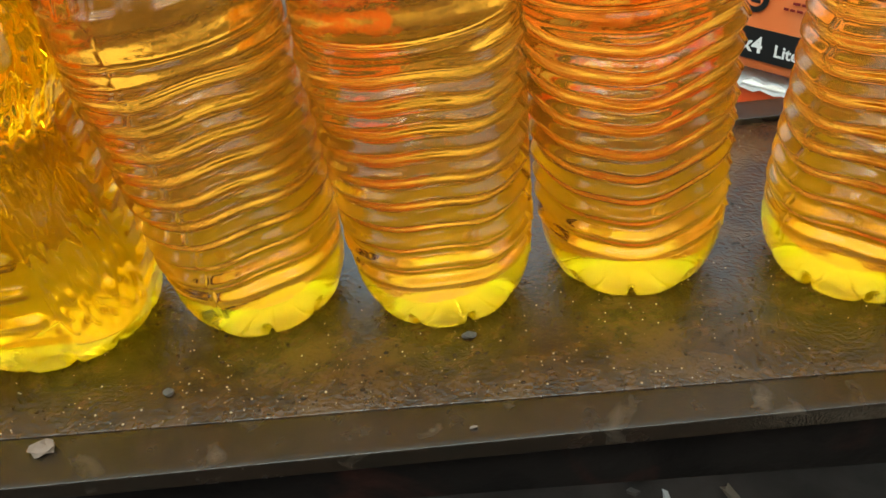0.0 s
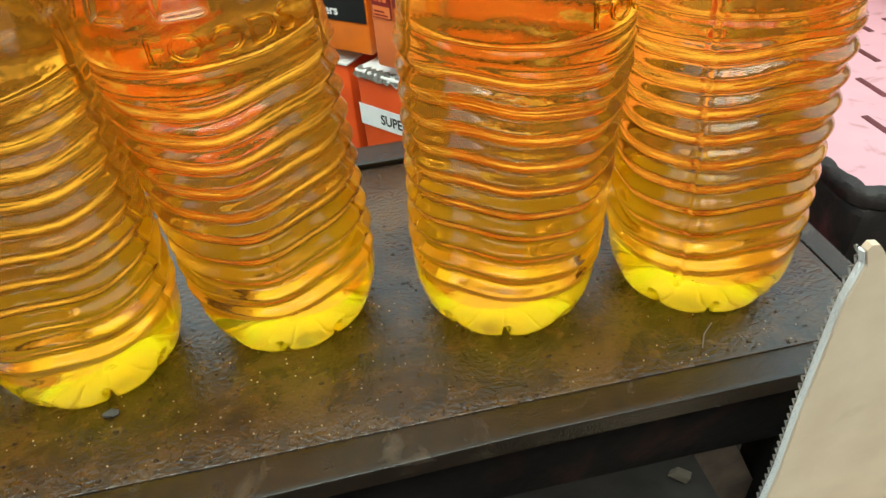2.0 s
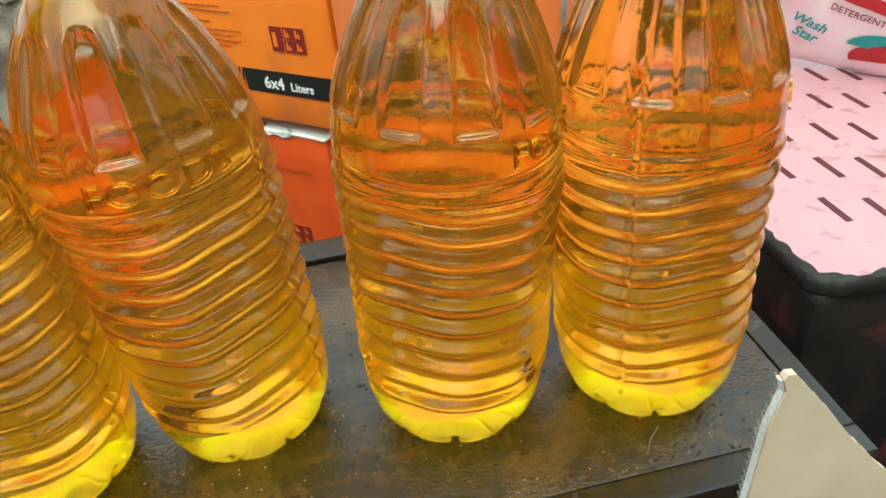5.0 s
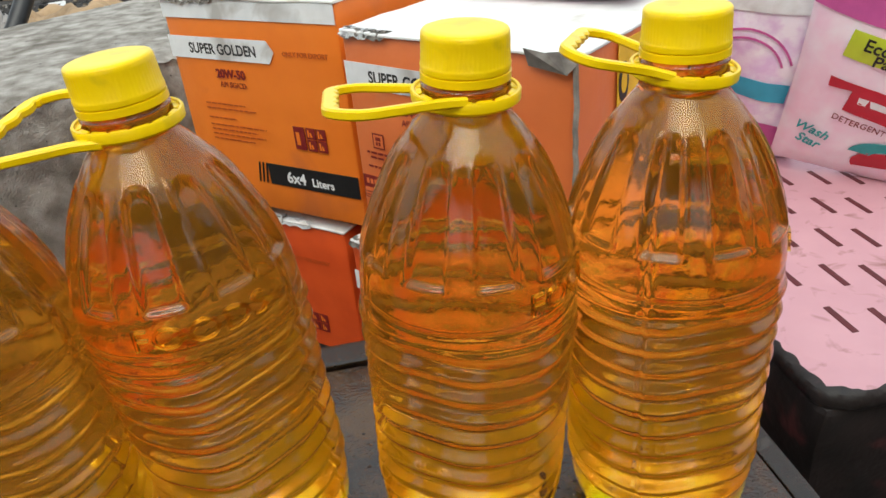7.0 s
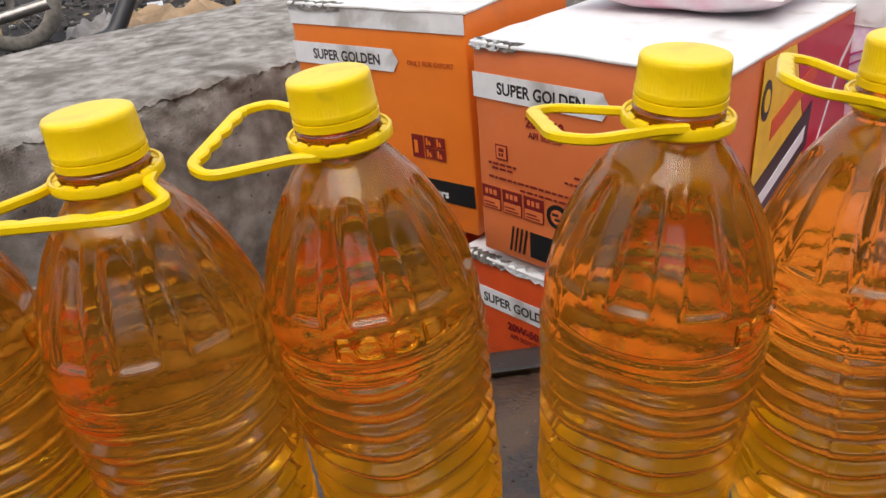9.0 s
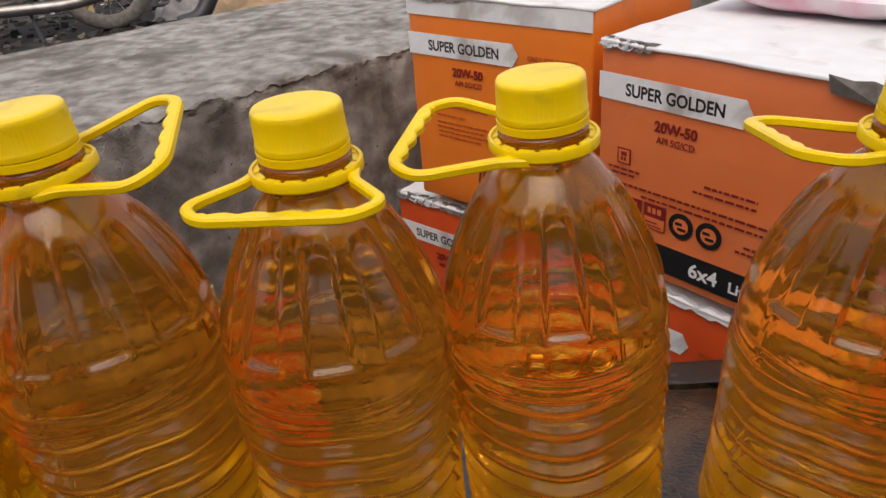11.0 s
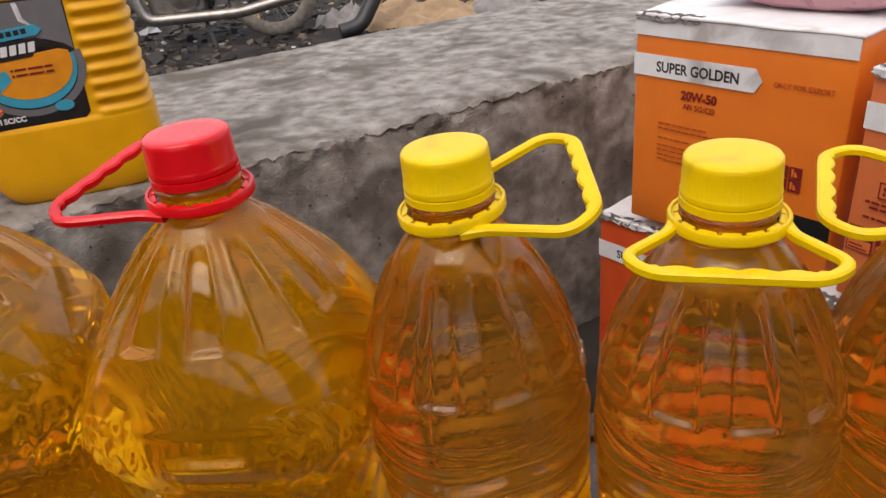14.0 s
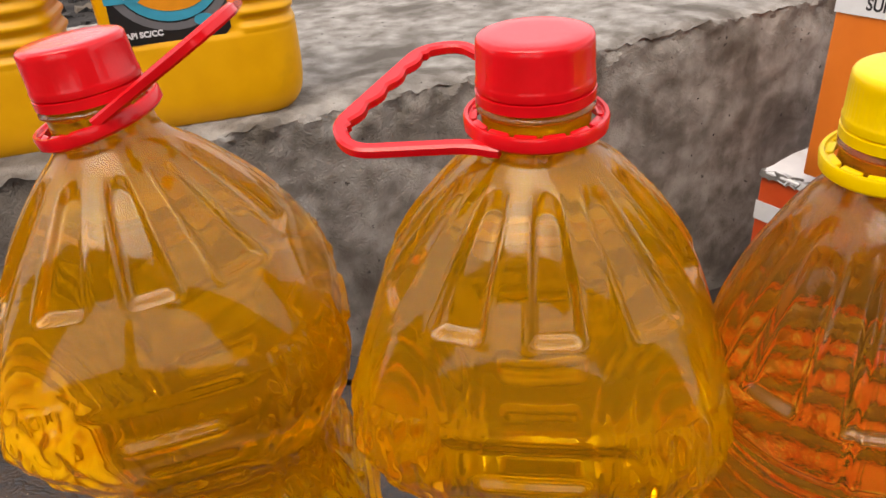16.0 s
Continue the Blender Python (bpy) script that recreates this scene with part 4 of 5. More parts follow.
W2, H2, D2 = 0.22, 0.32, 0.06
p2 = thing("detergent_packet", pose(0.915, 0.875, SEAT + 0.002, 12, 8, -43), "pale pink film packet of detergent powder with a lime flash", "packet", "detergent packets")
part("film", pillow(W2, H2, D2), PALEPINK, p2)
on_packet(p2, flat([(-0.055, 0.190), (0.105, 0.165), (0.105, 0.203), (-0.05, 0.226)]), LIME, "flash", D2, W2, H2, "lime flash")
on_packet(p2, moved(lettering("Economy", 0.022, 0.0003, bold=0.0004), -0.035, -0.0006, 0.203, 8), INK, "flash_lettering", D2, W2, H2)
on_packet(p2, moved(lettering("Pack", 0.022, 0.0003, bold=0.0004), -0.02, -0.0006, 0.184, 8), INK, "flash_lettering", D2, W2, H2)
on_packet(p2, flat([(-0.06, 0.160), (0.10, 0.134), (0.10, 0.090), (0.05, 0.098), (-0.035, 0.114), (-0.03, 0.145), (-0.06, 0.145)]), CRIMSON, "name_shape", D2, W2, H2, "crimson name shape")
on_packet(p2, flat([(-0.02, 0.138), (0.09, 0.122), (0.09, 0.114), (-0.02, 0.128)]), WHITE, "name_shape", D2, W2, H2)
on_packet(p2, moved(lettering("DETERGENT POWDER", 0.0125, 0.0003), -0.045, -0.0004, 0.098, 9), MAROON, "kind_lettering", D2, W2, H2)
for i, wd in enumerate(("Wash", "Star")):
    on_packet(p2, moved(lettering(wd, 0.02, 0.0003, slant=0.3, bold=0.0003), -0.088 + 0.006 * i, -0.0004, 0.068 - 0.020 * i, 9), TEAL, "script_lettering", D2, W2, H2)
on_packet(p2, flat(band(0.0, 0.05, -20, 200, 0.045, 0.035, sz=0.5)), CRIMSON, "print_patch", D2, W2, H2)
on_packet(p2, flat(band(0.03, 0.058, 10, 170, 0.045, 0.048, sz=0.5)), TEAL, "print_patch", D2, W2, H2)
on_packet(p2, flat([(-0.105, 0.245), (0.105, 0.215), (0.105, 0.27), (-0.105, 0.275)]), MAGENTA, "top_band", D2, W2, H2)

# packets that lie on the cartons
p3 = thing("powder_packet", pose(0.565, 1.075, 0.7435, 0, 0, -48), "pink and white film packet of powder lying on a carton", "packet", "packets lying on cartons")
lying = pillow(0.30, 0.20, 0.07)
bmesh.ops.rotate(lying, verts=lying.verts[:], cent=(0, 0, 0), matrix=Matrix.Rotation(radians(-90), 3, "X"))
for v in lying.verts:
    v.co.z = max(v.co.z, -0.026) + 0.026
    v.co.y -= 0.10
part("film", lying, FILM, p3)
on_face(p3, bars([(0, 0, 0.016), (0.02, 0, 0.010), (0.034, 0, 0.018), (0.056, 0, 0.012)], 0.010), ROADGREY, -0.13, 0.016, "small_print", -0.094)
p4 = thing("powder_packet", pose(0.245, 1.265, 0.7685, 0, 0, -40), "pink film packet of powder lying on a carton", "packet", "packets lying on cartons")
lying = pillow(0.27, 0.19, 0.075)
bmesh.ops.rotate(lying, verts=lying.verts[:], cent=(0, 0, 0), matrix=Matrix.Rotation(radians(-90), 3, "X"))
for v in lying.verts:
    v.co.z = max(v.co.z, -0.028) + 0.028
    v.co.y -= 0.095
part("film", lying, PINK, p4)
on_face(p4, lettering("10 kg", 0.026, 0.0004, bold=0.0006), WHITE, -0.06, 0.016, "weight_lettering", -0.0885)


def build_seat():
    t = thing("plastic_seat", pose(0.597, 0.468, 0), "pink plastic bench seat with slots and grimy edges, beside the table", "seat")
    outline = rounded_line([(0, 0.012), (0.03, -0.004), (0.75, 0.0), (0.75, 0.62), (0.0, 0.62)], 0.03, 5, True)
    dense = []
    for p, q in zip(outline, outline[1:] + outline[:1]):
        k = max(1, int((Vector(q) - Vector(p)).length / 0.006))
        dense += [(p[0] + (q[0] - p[0]) * i / k, p[1] + (q[1] - p[1]) * i / k) for i in range(k)]
    bm = bmesh.new()
    rings = []
    for inset, z in ((0.004, SEAT - 0.022), (0.0, SEAT - 0.018), (0.0, SEAT - 0.008), (0.003, SEAT - 0.003), (0.010, SEAT)):
        ring = []
        for x, y in dense:
            d = Vector((0.375 - x, 0.31 - y, 0)) / 0.45
            g = noise.noise(Vector((x * 60, y * 60, 2))) + 0.7 * noise.noise(Vector((x * 150, y * 150, 5)))
            s = inset + (max(-0.003, 0.008 * g) if z == SEAT else 0)
            ring.append(bm.verts.new((x + d.x * s, y + d.y * s, z)))
        rings.append(ring)
    n = len(dense)
    for a, b in zip(rings, rings[1:]):
        for i in range(n):
            bm.faces.new((a[i], a[(i + 1) % n], b[(i + 1) % n], b[i])).material_index = 1
    bm.faces.new(rings[-1])
    bm.faces.new(rings[0][::-1])
    bmesh.ops.recalc_face_normals(bm, faces=bm.faces[:])
    part("seat_shell", bm, [PINK, GRIME], t, "pale pink plastic shell with grime")
    for r in range(-2, 6):
        for c in range(-1, 8):
            x = 0.088 + 0.044 * c + 0.047 * r - 0.004 * (c % 2)
            y = 0.104 - 0.0155 * c + 0.077 * r
            if not (0.06 < x < 0.70 and 0.07 < y < 0.50):
                continue
            # solid dark red bar, coloured as the shade inside an open slot
            s = block(x - 0.0040, y - 0.024, SEAT - 0.003, x + 0.0040, y + 0.024, SEAT + 0.0008, 0.0006, 1)
            part("slot_shade", s, SLOT_SHADE, t, smooth=False)
    under = roughened(block(0.004, 0.006, 0.12, 0.74, 0.6, SEAT - 0.016, 0.01), 0.006, 14, 5)
    part("skirt", under, GRIME, t, "black-brown grimy skirt")
    for x in (0.03, 0.66):
        for y in (0.04, 0.54):
            part("foot", block(x, y, GROUND - 0.02, x + 0.05, y + 0.05, 0.125, 0.004), BLACKWOOD, t)
    return t


build_seat()


def build_sheet():
    """A dark sheet heaped on the ground beside the table."""
    bm = bmesh.new()
    k = 26
    g = []
    for j in range(k + 1):
        row = []
        for i in range(k + 1):
            u, v = i / k - 0.5, j / k - 0.5
            hgt = 0.26 * max(0, 1 - (2.1 * u) ** 2) * max(0, 1 - (2.1 * v) ** 2) + 0.02 * noise.noise(Vector((u * 9, v * 9, 4)))
            row.append(bm.verts.new((0.86 + u * 0.5, 0.27 + v * 0.34, max(GROUND - 0.01, GROUND - 0.008 + hgt))))
        g.append(row)
    for j in range(k):
        for i in range(k):
            bm.faces.new((g[j][i], g[j][i + 1], g[j + 1][i + 1], g[j + 1][i]))
    return tagged(mesh_object("sheet", bm, TARP, smooth="all"), "dark grey plastic sheet heaped on the ground", "sheet")


build_sheet()


def build_open_carton():
    t = thing("open_carton", pose(0, 0, 0), "plain brown corrugated carton with a raised flap, on the ground", "carton")
    x0, x1, y0, y1, z1 = 0.375, 0.80, -0.06, 0.252, 0.33
    for name, b in (("side_panel", (x0, y0, GROUND, x0 + 0.004, y1, z1)), ("side_panel", (x1 - 0.004, y0, GROUND, x1, y1, z1)), ("front_panel", (x0, y0, GROUND, x1, y0 + 0.004, z1)),
                    ("back_panel", (x0, y1 - 0.004, GROUND, x1, y1, z1)), ("bottom", (x0, y0, GROUND - 0.015, x1, y1, GROUND + 0.004))):
        part(name, block(*b, 0.001, 1), KRAFT, t, smooth=False)
    left = [(0.0, 0.0), (0.006, 0.06), (0.0115, 0.125), (0.0125, 0.180), (0.0145, 0.222), (0.0165, 0.262), (0.0215, 0.287), (0.0185, 0.297)]
    right = [(0.020, 0.300), (0.025, 0.299), (0.030, 0.292), (0.047, 0.270), (0.070, 0.238), (0.102, 0.199), (0.20, 0.09), (0.42, 0.03), (0.42, 0.0)]
    outline = []
    rnd = random.Random(3)
    for p, q in zip(left + right, (left + right)[1:]):
        k = max(1, int(math.dist(p, q) / 0.004))
        for i in range(k):
            outline.append((p[0] + (q[0] - p[0]) * i / k + rnd.uniform(-0.0004, 0.0004), p[1] + (q[1] - p[1]) * i / k + rnd.uniform(-0.0004, 0.0004)))
    outline.append(right[-1])
    ob = part("flap", slab(outline[::-1], 0.0045), KRAFT, t, "raised flap with a corrugated cut edge", smooth=False)
    ob.matrix_local = pose(x0, y1, z1, 0, 0, 0)
    # the cut edge: two pale liners with the dark flutes between
    along = []
    for p, q in zip(left, left[1:]):
        k = max(1, int(math.dist(p, q) / 0.0016))
        along += [(p[0] + (q[0] - p[0]) * i / k, p[1] + (q[1] - p[1]) * i / k) for i in range(k)]
    for y, mat, r, wave in ((0.0004, WHITE, 0.0008, 0.0), (0.0024, TORN, 0.0007, 0.0016), (-0.0026, WHITE, 0.0007, 0.0), (-0.0011, WHITE, 0.0011, 0.0006)):
        line = [(x - 0.0008, y + wave * (0, 1, 0, -1)[i % 4], z) for i, (x, z) in enumerate(along)]
        ob = part("corrugation", sweep(line, oval(r, r, 5), up=(0, 1, 0)), mat, t, "ragged pale corrugated edge", smooth=False)
        ob.matrix_local = pose(x0, y1, z1)
    return t


build_open_carton()


# ---- jugs of motor oil on the ledge ----
def build_jug():
    t = thing("oil_jug", pose(0, 0, 0), "yellow plastic motor oil jug with ribbed sides, on the concrete ledge", "jug", "oil jugs")
    w, d, h = 0.238, 0.14, 0.33
    bm = bmesh.new()
    levels = [0.0035 * i for i in range(int(h / 0.0035) + 1)]
    n = 160
    rings = []
    for z in levels:
        ring = []
        s = 1 - 0.21 * math.exp(-z / 0.016) - 0.65 * step(0.283, 0.335, z)
        for i in range(n):
            a = 2 * math.pi * i / n
            e = 0.40
            x = math.cos(a) * w / 2 * s
            y = math.copysign(max(0, 1 - abs(math.cos(a)) ** (2 / e)) ** (e / 2), math.sin(a)) * d / 2 * s
            side = step(0.043, 0.056, x) if x > 0 else 0.0
            rib = step(0.108, 0.114, z) * (1 - step(0.272, 0.28, z))
            x *= 1 - rib * (0.020 + 0.020 * math.cos(2 * math.pi * (z - 0.106) / 0.0195)) * side
            y *= 1 - rib * (0.035 + 0.050 * math.cos(2 * math.pi * (z - 0.106) / 0.0195)) * side - rib * 0.05 * (1 - side)
            ring.append(bm.verts.new((x, y, z)))
        rings.append(ring)
    for a, b in zip(rings, rings[1:]):
        for i in range(n):
            bm.faces.new((a[i], a[(i + 1) % n], b[(i + 1) % n], b[i]))
    bm.faces.new(rings[0][::-1])
    bm.faces.new(rings[-1])
    part("body", bm, JUG, t, smooth="all")
    neck, r = lathe([(0.022, h - 0.004), (0.022, h + 0.006), (0.0255, h + 0.008), (0.0255, h + 0.03), (0.023, h + 0.033), (0.004, h + 0.033)], 40)
    neck.faces.new(r[-1])
    part("cap", neck, JUG, t)
    y = -d / 2 * 0.945
    label = [("label", [(-0.101, 0.113), (0.030, 0.113), (0.037, 0.120), (0.044, 0.272), (-0.092, 0.276)], INK, 0.0010),
             ("yellow_field", [(-0.083, 0.220), (-0.038, 0.227), (-0.044, 0.250), (-0.048, 0.272), (-0.074, 0.273), (-0.079, 0.25)], GOLD, 0.0016),
             ("road", [(-0.036, 0.272), (0.042, 0.270), (0.040, 0.205), (0.030, 0.214), (0.010, 0.222), (-0.020, 0.227), (-0.036, 0.236), (-0.042, 0.252)], ROADGREY, 0.0016),
             ("road", band(0.063, 0.073, 185, 375, -0.024, 0.188, sz=0.86), ROADGREY, 0.0016),
             ("road_line", [(-0.016, 0.270), (-0.010, 0.270), (-0.008, 0.250), (0.004, 0.236), (-0.014, 0.248)], WHITE, 0.0020),
             ("blue_band", band(0.040, 0.0625, 175, 372, -0.024, 0.190, sz=0.86), CYAN, 0.0020),
             ("orange_field", [(-0.078, 0.200), (-0.050, 0.199)] + band(0.0, 0.056, 190, 375, -0.022, 0.193, sz=0.80)[:19] + [(0.021, 0.208), (-0.012, 0.206)], AMBER_INK, 0.0026),
             ("blue_tab", [(-0.100, 0.163), (-0.062, 0.163), (-0.044, 0.176), (-0.047, 0.189), (-0.100, 0.185)], CYAN, 0.0032),
             ("blue_plate", [(-0.066, 0.224), (0.002, 0.229), (0.010, 0.235), (0.001, 0.242), (-0.062, 0.238), (-0.071, 0.232)], CYAN, 0.0036),
             ("black_plate", [(-0.094, 0.198), (-0.010, 0.203), (-0.006, 0.212), (0.020, 0.213), (0.0, 0.226), (-0.094, 0.219)], INK, 0.0032),
             ("blue_seal", disc_at(0.008, 0.134, 0.012, 1.0, 0.6), CYAN, 0.0024)]
    for i in range(6):
        u = -0.070 + 0.0112 * i
        label.append(("white_mark", [(u, 0.2055 + 0.0006 * i), (u + 0.0082, 0.206 + 0.0006 * i), (u + 0.0112, 0.2185 + 0.0006 * i), (u + 0.0030, 0.218 + 0.0006 * i)], WHITE, 0.0038))
    for i in range(5):
        u = -0.050 + 0.0088 * i
        label.append(("dark_mark", [(u, 0.2295 + 0.0006 * i), (u + 0.006, 0.230 + 0.0006 * i), (u + 0.006, 0.2365 + 0.0006 * i), (u, 0.236 + 0.0006 * i)], INK, 0.0042))
    for name, outline, mat, thick in label:
        ob = part(name, slab(outline, thick), mat, t, smooth=False)
        ob.location = (0, y, 0)
    for txt, size, x, z, mat in (("40", 0.019, -0.083, 0.168, WHITE), ("API SC/CC", 0.0095, -0.086, 0.122, WHITE)):
        ob = part("label_lettering", lettering(txt, size, 0.0003, bold=0.0004), mat, t, smooth=False)
        ob.location = (x, y - 0.0042, z)
    for z in (0.187, 0.180):
        ob = part("small_print", bars([(0, 0, 0.003), (0.005, 0, 0.014), (0.021, 0, 0.018), (0.041, 0, 0.010)], 0.0028), MAROON, t, smooth=False)
        ob.location = (-0.042, y - 0.0030, z)
    return t


def disc_at(cx, cz, r, sx=1.0, sz=1.0):
    return [(cx + x, cz + z) for x, z in disc(r, 28, sx, sz)]


jug = build_jug()
jug.matrix_world = pose(-0.838, 1.000, 0.618, 0, 0, 30)
copy_thing(jug, pose(-1.075, 0.850, 0.616, 0, 0, 28))


# ---- the yard beyond the ledge ----
def build_wheel(t, x, z, r, parent_turn=0):
    tyre = bmesh.new()
    n, m = 56, 12
    for i in range(n):
        for j in range(m):
            a, b = 2 * math.pi * i / n, 2 * math.pi * j / m
            q = r - 0.045 + 0.045 * math.cos(b) * (1 + 0.05 * (i % 2))
            tyre.verts.new((x + q * math.cos(a), 0.045 * math.sin(b), z + q * math.sin(a)))
    tyre.verts.ensure_lookup_table()
    for i in range(n):
        for j in range(m):
            tyre.faces.new([tyre.verts[k] for k in (i * m + j, i * m + (j + 1) % m, ((i + 1) % n) * m + (j + 1) % m, ((i + 1) % n) * m + j)])
    bmesh.ops.recalc_face_normals(tyre, faces=tyre.faces[:])
    w = part("wheel", tyre, material("dusty_tyre", (0.30, 0.27, 0.22), 0.95, dark=(0.12, 0.11, 0.10), scale=30, mix=1.0, bump=0.5), t, "dusty spoked wheel")
    rim, _ = lathe([(r - 0.085, -0.02), (r - 0.075, -0.02), (r - 0.075, 0.02), (r - 0.085, 0.02), (r - 0.085, -0.02)], 48)
    hub, rr = lathe([(0.005, -0.05), (0.05, -0.05), (0.06, -0.03), (0.06, 0.03), (0.05, 0.05), (0.005, 0.05)], 24)
    for b, name in ((rim, "rim"), (hub, "hub")):
        bmesh.ops.rotate(b, verts=b.verts[:], cent=(0, 0, 0), matrix=Matrix.Rotation(radians(90), 3, "X"))
        bmesh.ops.translate(b, verts=b.verts[:], vec=(x, 0, z))
        part(name, b, STEEL, w)
    for i in range(28):
        a = 2 * math.pi * i / 28
        s = 0.03 if i % 2 else -0.03
        b = a + (0.5 if i % 4 < 2 else -0.5)
        part("spoke", sweep([(x + 0.05 * math.cos(b), s, z + 0.05 * math.sin(b)), (x + (r - 0.08) * math.cos(a), 0, z + (r - 0.08) * math.sin(a))], oval(0.0025, 0.0025, 5)), STEEL, w)


def build_motorcycle(m):
    t = thing("motorcycle", m, "dusty old motorcycle with spoked wheels, parked on the dirt", "motorcycle")
    build_wheel(t, 0.0, 0.30, 0.30)
    build_wheel(t, -1.25, 0.30, 0.30)
    part("engine", roughened(block(-0.78, -0.12, 0.20, -0.42, 0.12, 0.50, 0.03, 3), 0.02, 9, 2), STEEL, t)
    for i in range(6):
        part("cooling_fin", block(-0.76, -0.11, 0.50 + 0.03 * i, -0.56, 0.11, 0.512 + 0.03 * i, 0.003, 1), STEEL, t)
    cover, r = lathe([(0.10, 0), (0.10, 0.03), (0.08, 0.045), (0.004, 0.05)], 28)
    bmesh.ops.rotate(cover, verts=cover.verts[:], cent=(0, 0, 0), matrix=Matrix.Rotation(radians(90), 3, "X"))
    part("engine_cover", moved(cover, -0.55, -0.12, 0.33), STEEL, t)
    part("exhaust", sweep(rounded_line([(-0.72, -0.13, 0.46), (-0.86, -0.16, 0.40), (-0.80, -0.17, 0.20), (-0.2, -0.17, 0.20), (0.25, -0.17, 0.28)], 0.08), oval(0.035, 0.035, 12), scales=None), STEEL, t, "dull steel exhaust pipe")
    for a, b in (((-1.05, 0, 0.80), (-0.45, 0, 0.78)), ((-0.45, 0, 0.78), (0.1, 0, 0.74)), ((-1.05, 0, 0.80), (-0.75, 0, 0.22)), ((-0.75, 0, 0.22), (-0.40, 0, 0.24)), ((-0.40, 0, 0.24), (-0.40, 0, 0.78))):
        part("frame_tube", sweep([a, b], oval(0.02, 0.02, 10), up=(0, 1, 0)), BLACKMETAL, t)
    for s in (-0.07, 0.07):
        part("swing_arm", sweep([(-0.42, s, 0.30), (0, s, 0.30)], oval(0.018, 0.018, 8)), BLACKMETAL, t)
        part("shock", sweep([(-0.05, s, 0.32), (-0.15, s, 0.72)], oval(0.025, 0.025, 10), up=(0, 1, 0)), STEEL, t)
        part("fork", sweep([(-1.25, s, 0.30), (-1.05, s, 0.90)], oval(0.02, 0.02, 10), up=(0, 1, 0)), STEEL, t)
    part("saddle", block(-0.55, -0.13, 0.78, 0.15, 0.13, 0.86, 0.03, 3), BLACKMETAL, t)
    tank = block(-1.02, -0.13, 0.80, -0.56, 0.13, 0.98, 0.06, 4)
    part("tank", tank, BLACKMETAL, t)
    part("handlebar", sweep([(-1.05, -0.36, 1.0), (-1.08, -0.1, 0.95), (-1.08, 0.1, 0.95), (-1.05, 0.36, 1.0)], oval(0.014, 0.014, 8)), STEEL, t)
    part("stand", sweep([(-0.45, -0.1, 0.24), (-0.38, -0.22, 0.0)], oval(0.012, 0.012, 8), up=(1, 0, 0)), BLACKMETAL, t)
    return t


build_motorcycle(pose(-2.13, 4.95, GROUND - 0.015, 0, 0, 14))


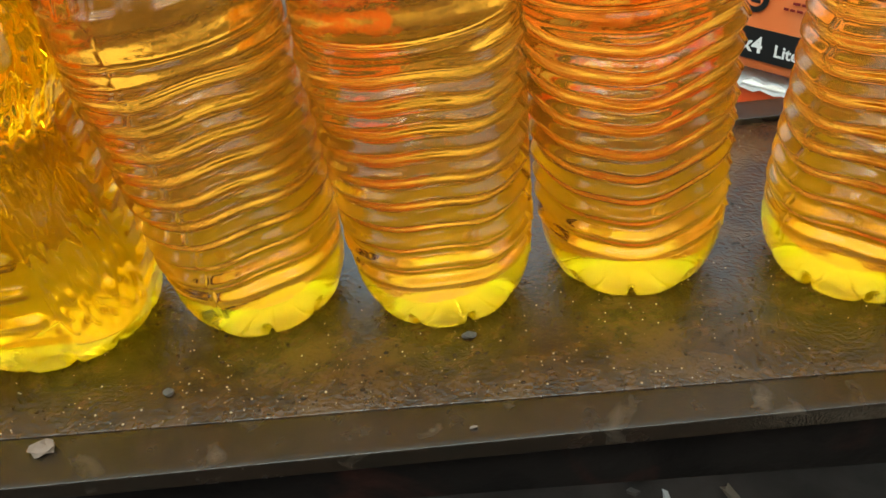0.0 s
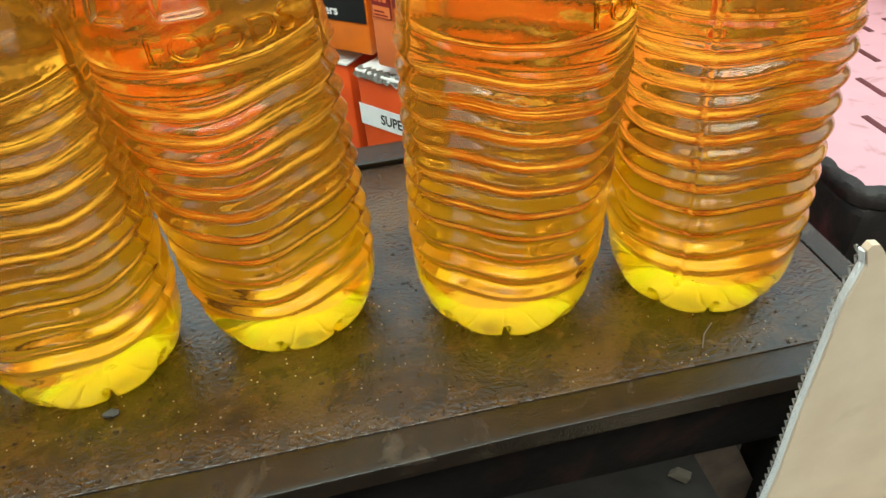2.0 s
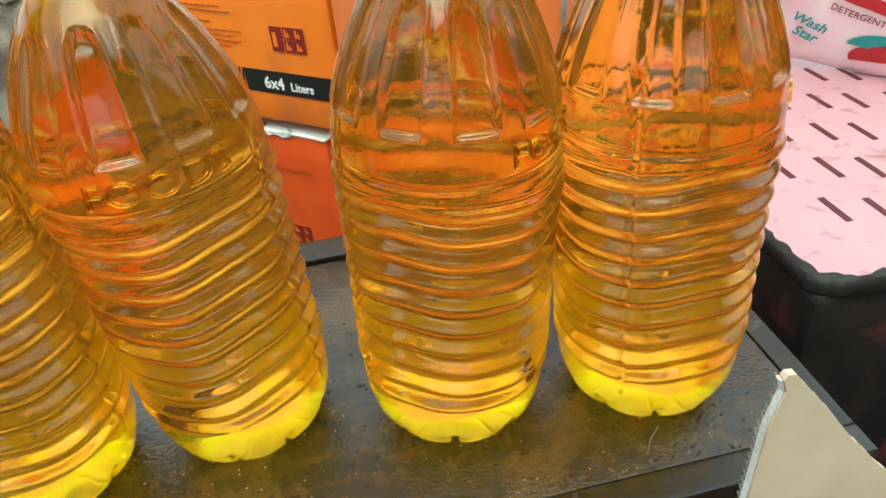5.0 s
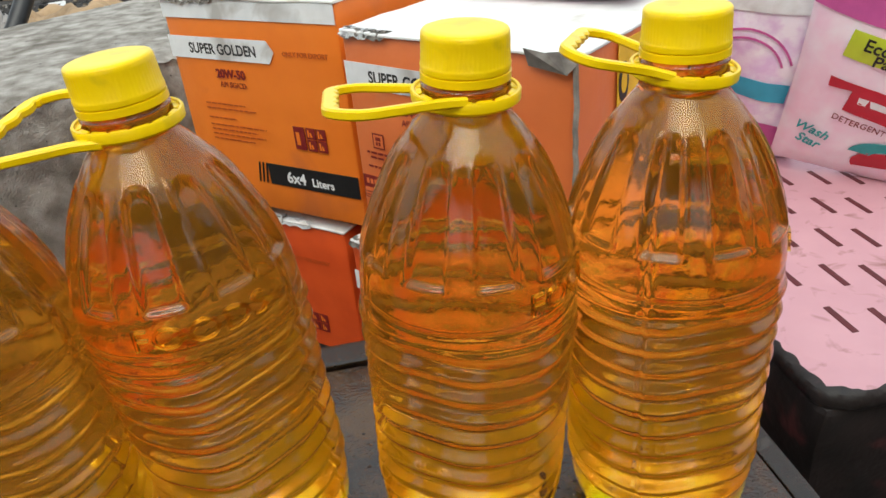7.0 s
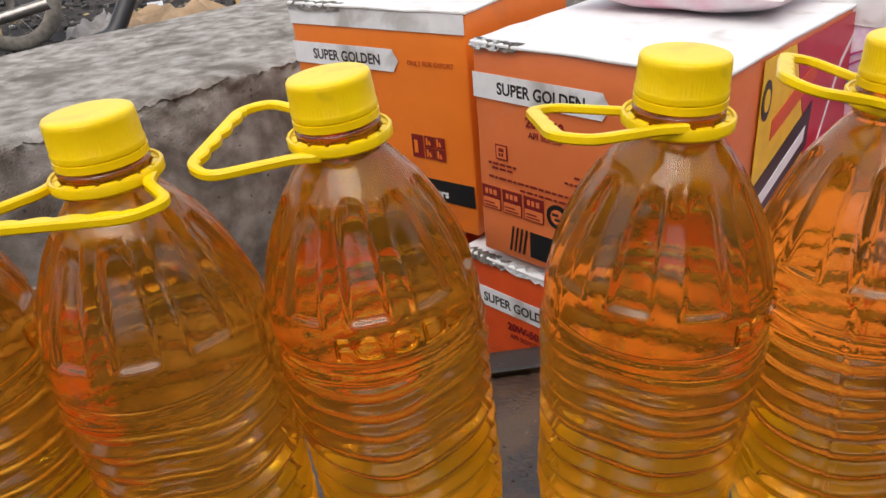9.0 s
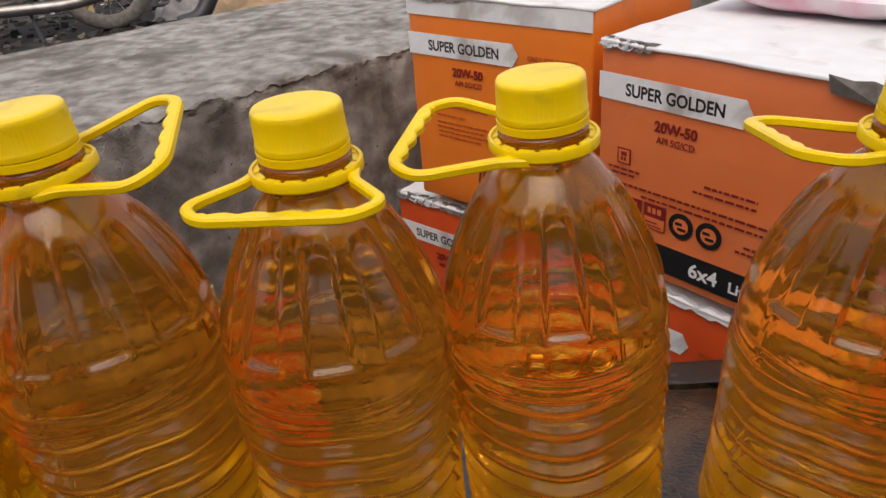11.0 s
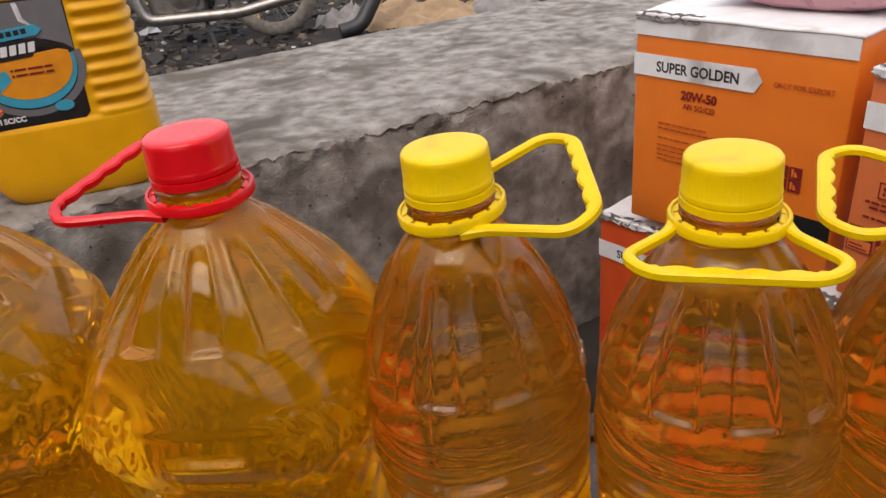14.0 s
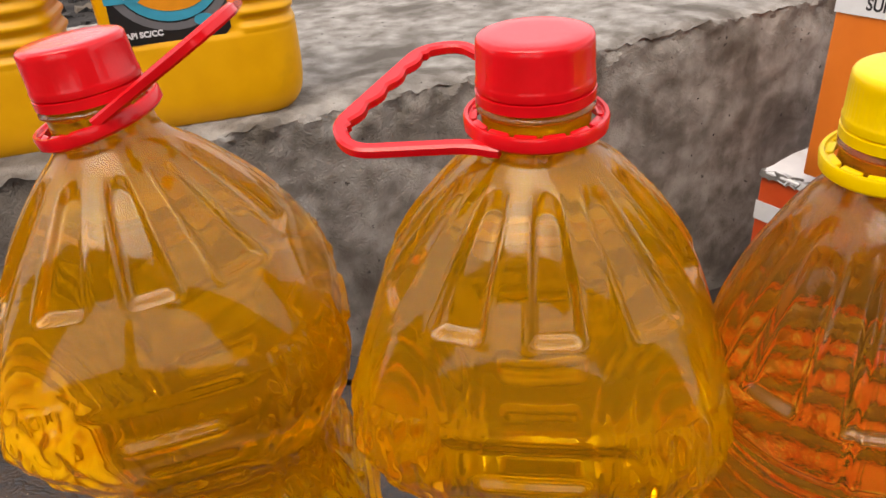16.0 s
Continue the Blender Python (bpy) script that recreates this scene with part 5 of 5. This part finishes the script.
def build_rubble():
    """Stones, scraps and leaves strewn over the yard."""
    rnd = random.Random(8)
    bm = bmesh.new()
    for _ in range(3600):
        x = rnd.uniform(-4.2, 1.6)
        y = rnd.uniform(2.3, 7.0)
        if (x + 0.457) * -0.65 + (y - 1.185) * 0.76 < 0.98:
            continue
        s = rnd.uniform(0.008, 0.032) * (1 if rnd.random() < 0.94 else 2.2)
        flatness = rnd.uniform(0.12, 0.8)
        base = Vector((x, y, GROUND - 0.012 + 0.35 * s * flatness))
        m = Euler((rnd.uniform(-0.4, 0.4), rnd.uniform(-0.4, 0.4), rnd.uniform(0, 6.3))).to_matrix()
        vs = []
        for sz in (-1, 1):
            for sx, sy in ((-1, -1), (1, -1), (1, 1), (-1, 1)):
                q = Vector((sx * s * rnd.uniform(0.5, 1.2), sy * s * rnd.uniform(0.4, 1.0), sz * s * flatness * rnd.uniform(0.6, 1.1)))
                vs.append(bm.verts.new(base + m @ q))
        for f in ((0, 3, 2, 1), (4, 5, 6, 7), (0, 1, 5, 4), (1, 2, 6, 5), (2, 3, 7, 6), (3, 0, 4, 7)):
            bm.faces.new([vs[k] for k in f])
    for _ in range(90):
        x, y = rnd.uniform(-0.1, 0.75), rnd.uniform(-0.15, 0.6)
        s = rnd.uniform(0.003, 0.010)
        m = Euler((rnd.uniform(-0.4, 0.4), rnd.uniform(-0.4, 0.4), rnd.uniform(0, 6.3))).to_matrix()
        vs = [bm.verts.new(Vector((x, y, GROUND - 0.008)) + m @ Vector((sx * s * rnd.uniform(0.6, 1.6), sy * s * rnd.uniform(0.4, 1), sz * s * 0.4))) for sz in (-1, 1) for sx, sy in ((-1, -1), (1, -1), (1, 1), (-1, 1))]
        for f in ((0, 3, 2, 1), (4, 5, 6, 7), (0, 1, 5, 4), (1, 2, 6, 5), (2, 3, 7, 6), (3, 0, 4, 7)):
            bm.faces.new([vs[k] for k in f])
    mat = bpy.data.materials.new("mixed_rubbish")
    mat.use_nodes = True
    nt = mat.node_tree
    geo = nt.nodes.new("ShaderNodeNewGeometry")
    ramp = nt.nodes.new("ShaderNodeValToRGB")
    ramp.color_ramp.interpolation = "CONSTANT"
    ramp.color_ramp.elements[0].color = (0.035, 0.031, 0.028, 1)
    ramp.color_ramp.elements[1].position = 0.86
    ramp.color_ramp.elements[1].color = (0.16, 0.15, 0.14, 1)
    for pos, col in ((0.3, (0.014, 0.013, 0.012, 1)), (0.5, (0.06, 0.054, 0.048, 1)), (0.70, (0.12, 0.095, 0.07, 1)), (0.93, (0.5, 0.5, 0.5, 1)), (0.97, (0.40, 0.28, 0.12, 1))):
        e = ramp.color_ramp.elements.new(pos)
        e.color = col
    nt.links.new(geo.outputs["Random Per Island"], ramp.inputs["Fac"])
    nt.links.new(ramp.outputs["Color"], nt.nodes["Principled BSDF"].inputs["Base Color"])
    nt.nodes["Principled BSDF"].inputs["Roughness"].default_value = 0.9
    return tagged(mesh_object("rubble", bm, mat, smooth=False), "grey stones, dry leaves and scraps strewn over the dirt", "rubble", kind="stuff")


build_rubble()


def build_rag(x, y, w, d, h, mat, label, seed):
    bm = bmesh.new()
    k = 24
    g = []
    for j in range(k + 1):
        row = []
        for i in range(k + 1):
            u, v = i / k * 2 - 1, j / k * 2 - 1
            q = Vector((u * 2.2, v * 2.2, seed))
            hh = max(0, 1 - u * u) ** 0.5 * max(0, 1 - v * v) ** 0.5 * h * (0.75 + 0.9 * noise.noise(q * 1.3)) + 0.03 * h * noise.noise(q * 4)
            row.append(bm.verts.new((x + u * w / 2 + 0.05 * noise.noise(q), y + v * d / 2 + 0.05 * noise.noise(q + Vector((9, 0, 0))), GROUND - 0.014 + max(0, hh))))
        g.append(row)
    for j in range(k):
        for i in range(k):
            bm.faces.new((g[j][i], g[j][i + 1], g[j + 1][i + 1], g[j + 1][i]))
    return tagged(mesh_object("rag", bm, mat, smooth="all"), label, "rag", "rags in the yard")


build_rag(-1.20, 5.15, 0.85, 0.5, 0.16, RAG, "crumpled tan cloth lying on the dirt", 1)
build_rag(-0.65, 5.4, 0.5, 0.4, 0.12, GREYRAG, "crumpled grey cloth lying on the dirt", 2)
build_rag(-1.75, 5.25, 0.4, 0.35, 0.12, GREYRAG, "crumpled grey cloth lying beside the motorcycle", 3)
boot = sweep(rounded_line([(-1.62, 4.72, GROUND + 0.03), (-1.50, 4.78, GROUND + 0.05), (-1.36, 4.92, GROUND + 0.30), (-1.30, 5.0, GROUND + 0.5)], 0.1), oval(0.055, 0.05, 12))
tagged(mesh_object("rubber_hose", boot, BLACKMETAL), "thick black rubber hose lying on the dirt", "hose")
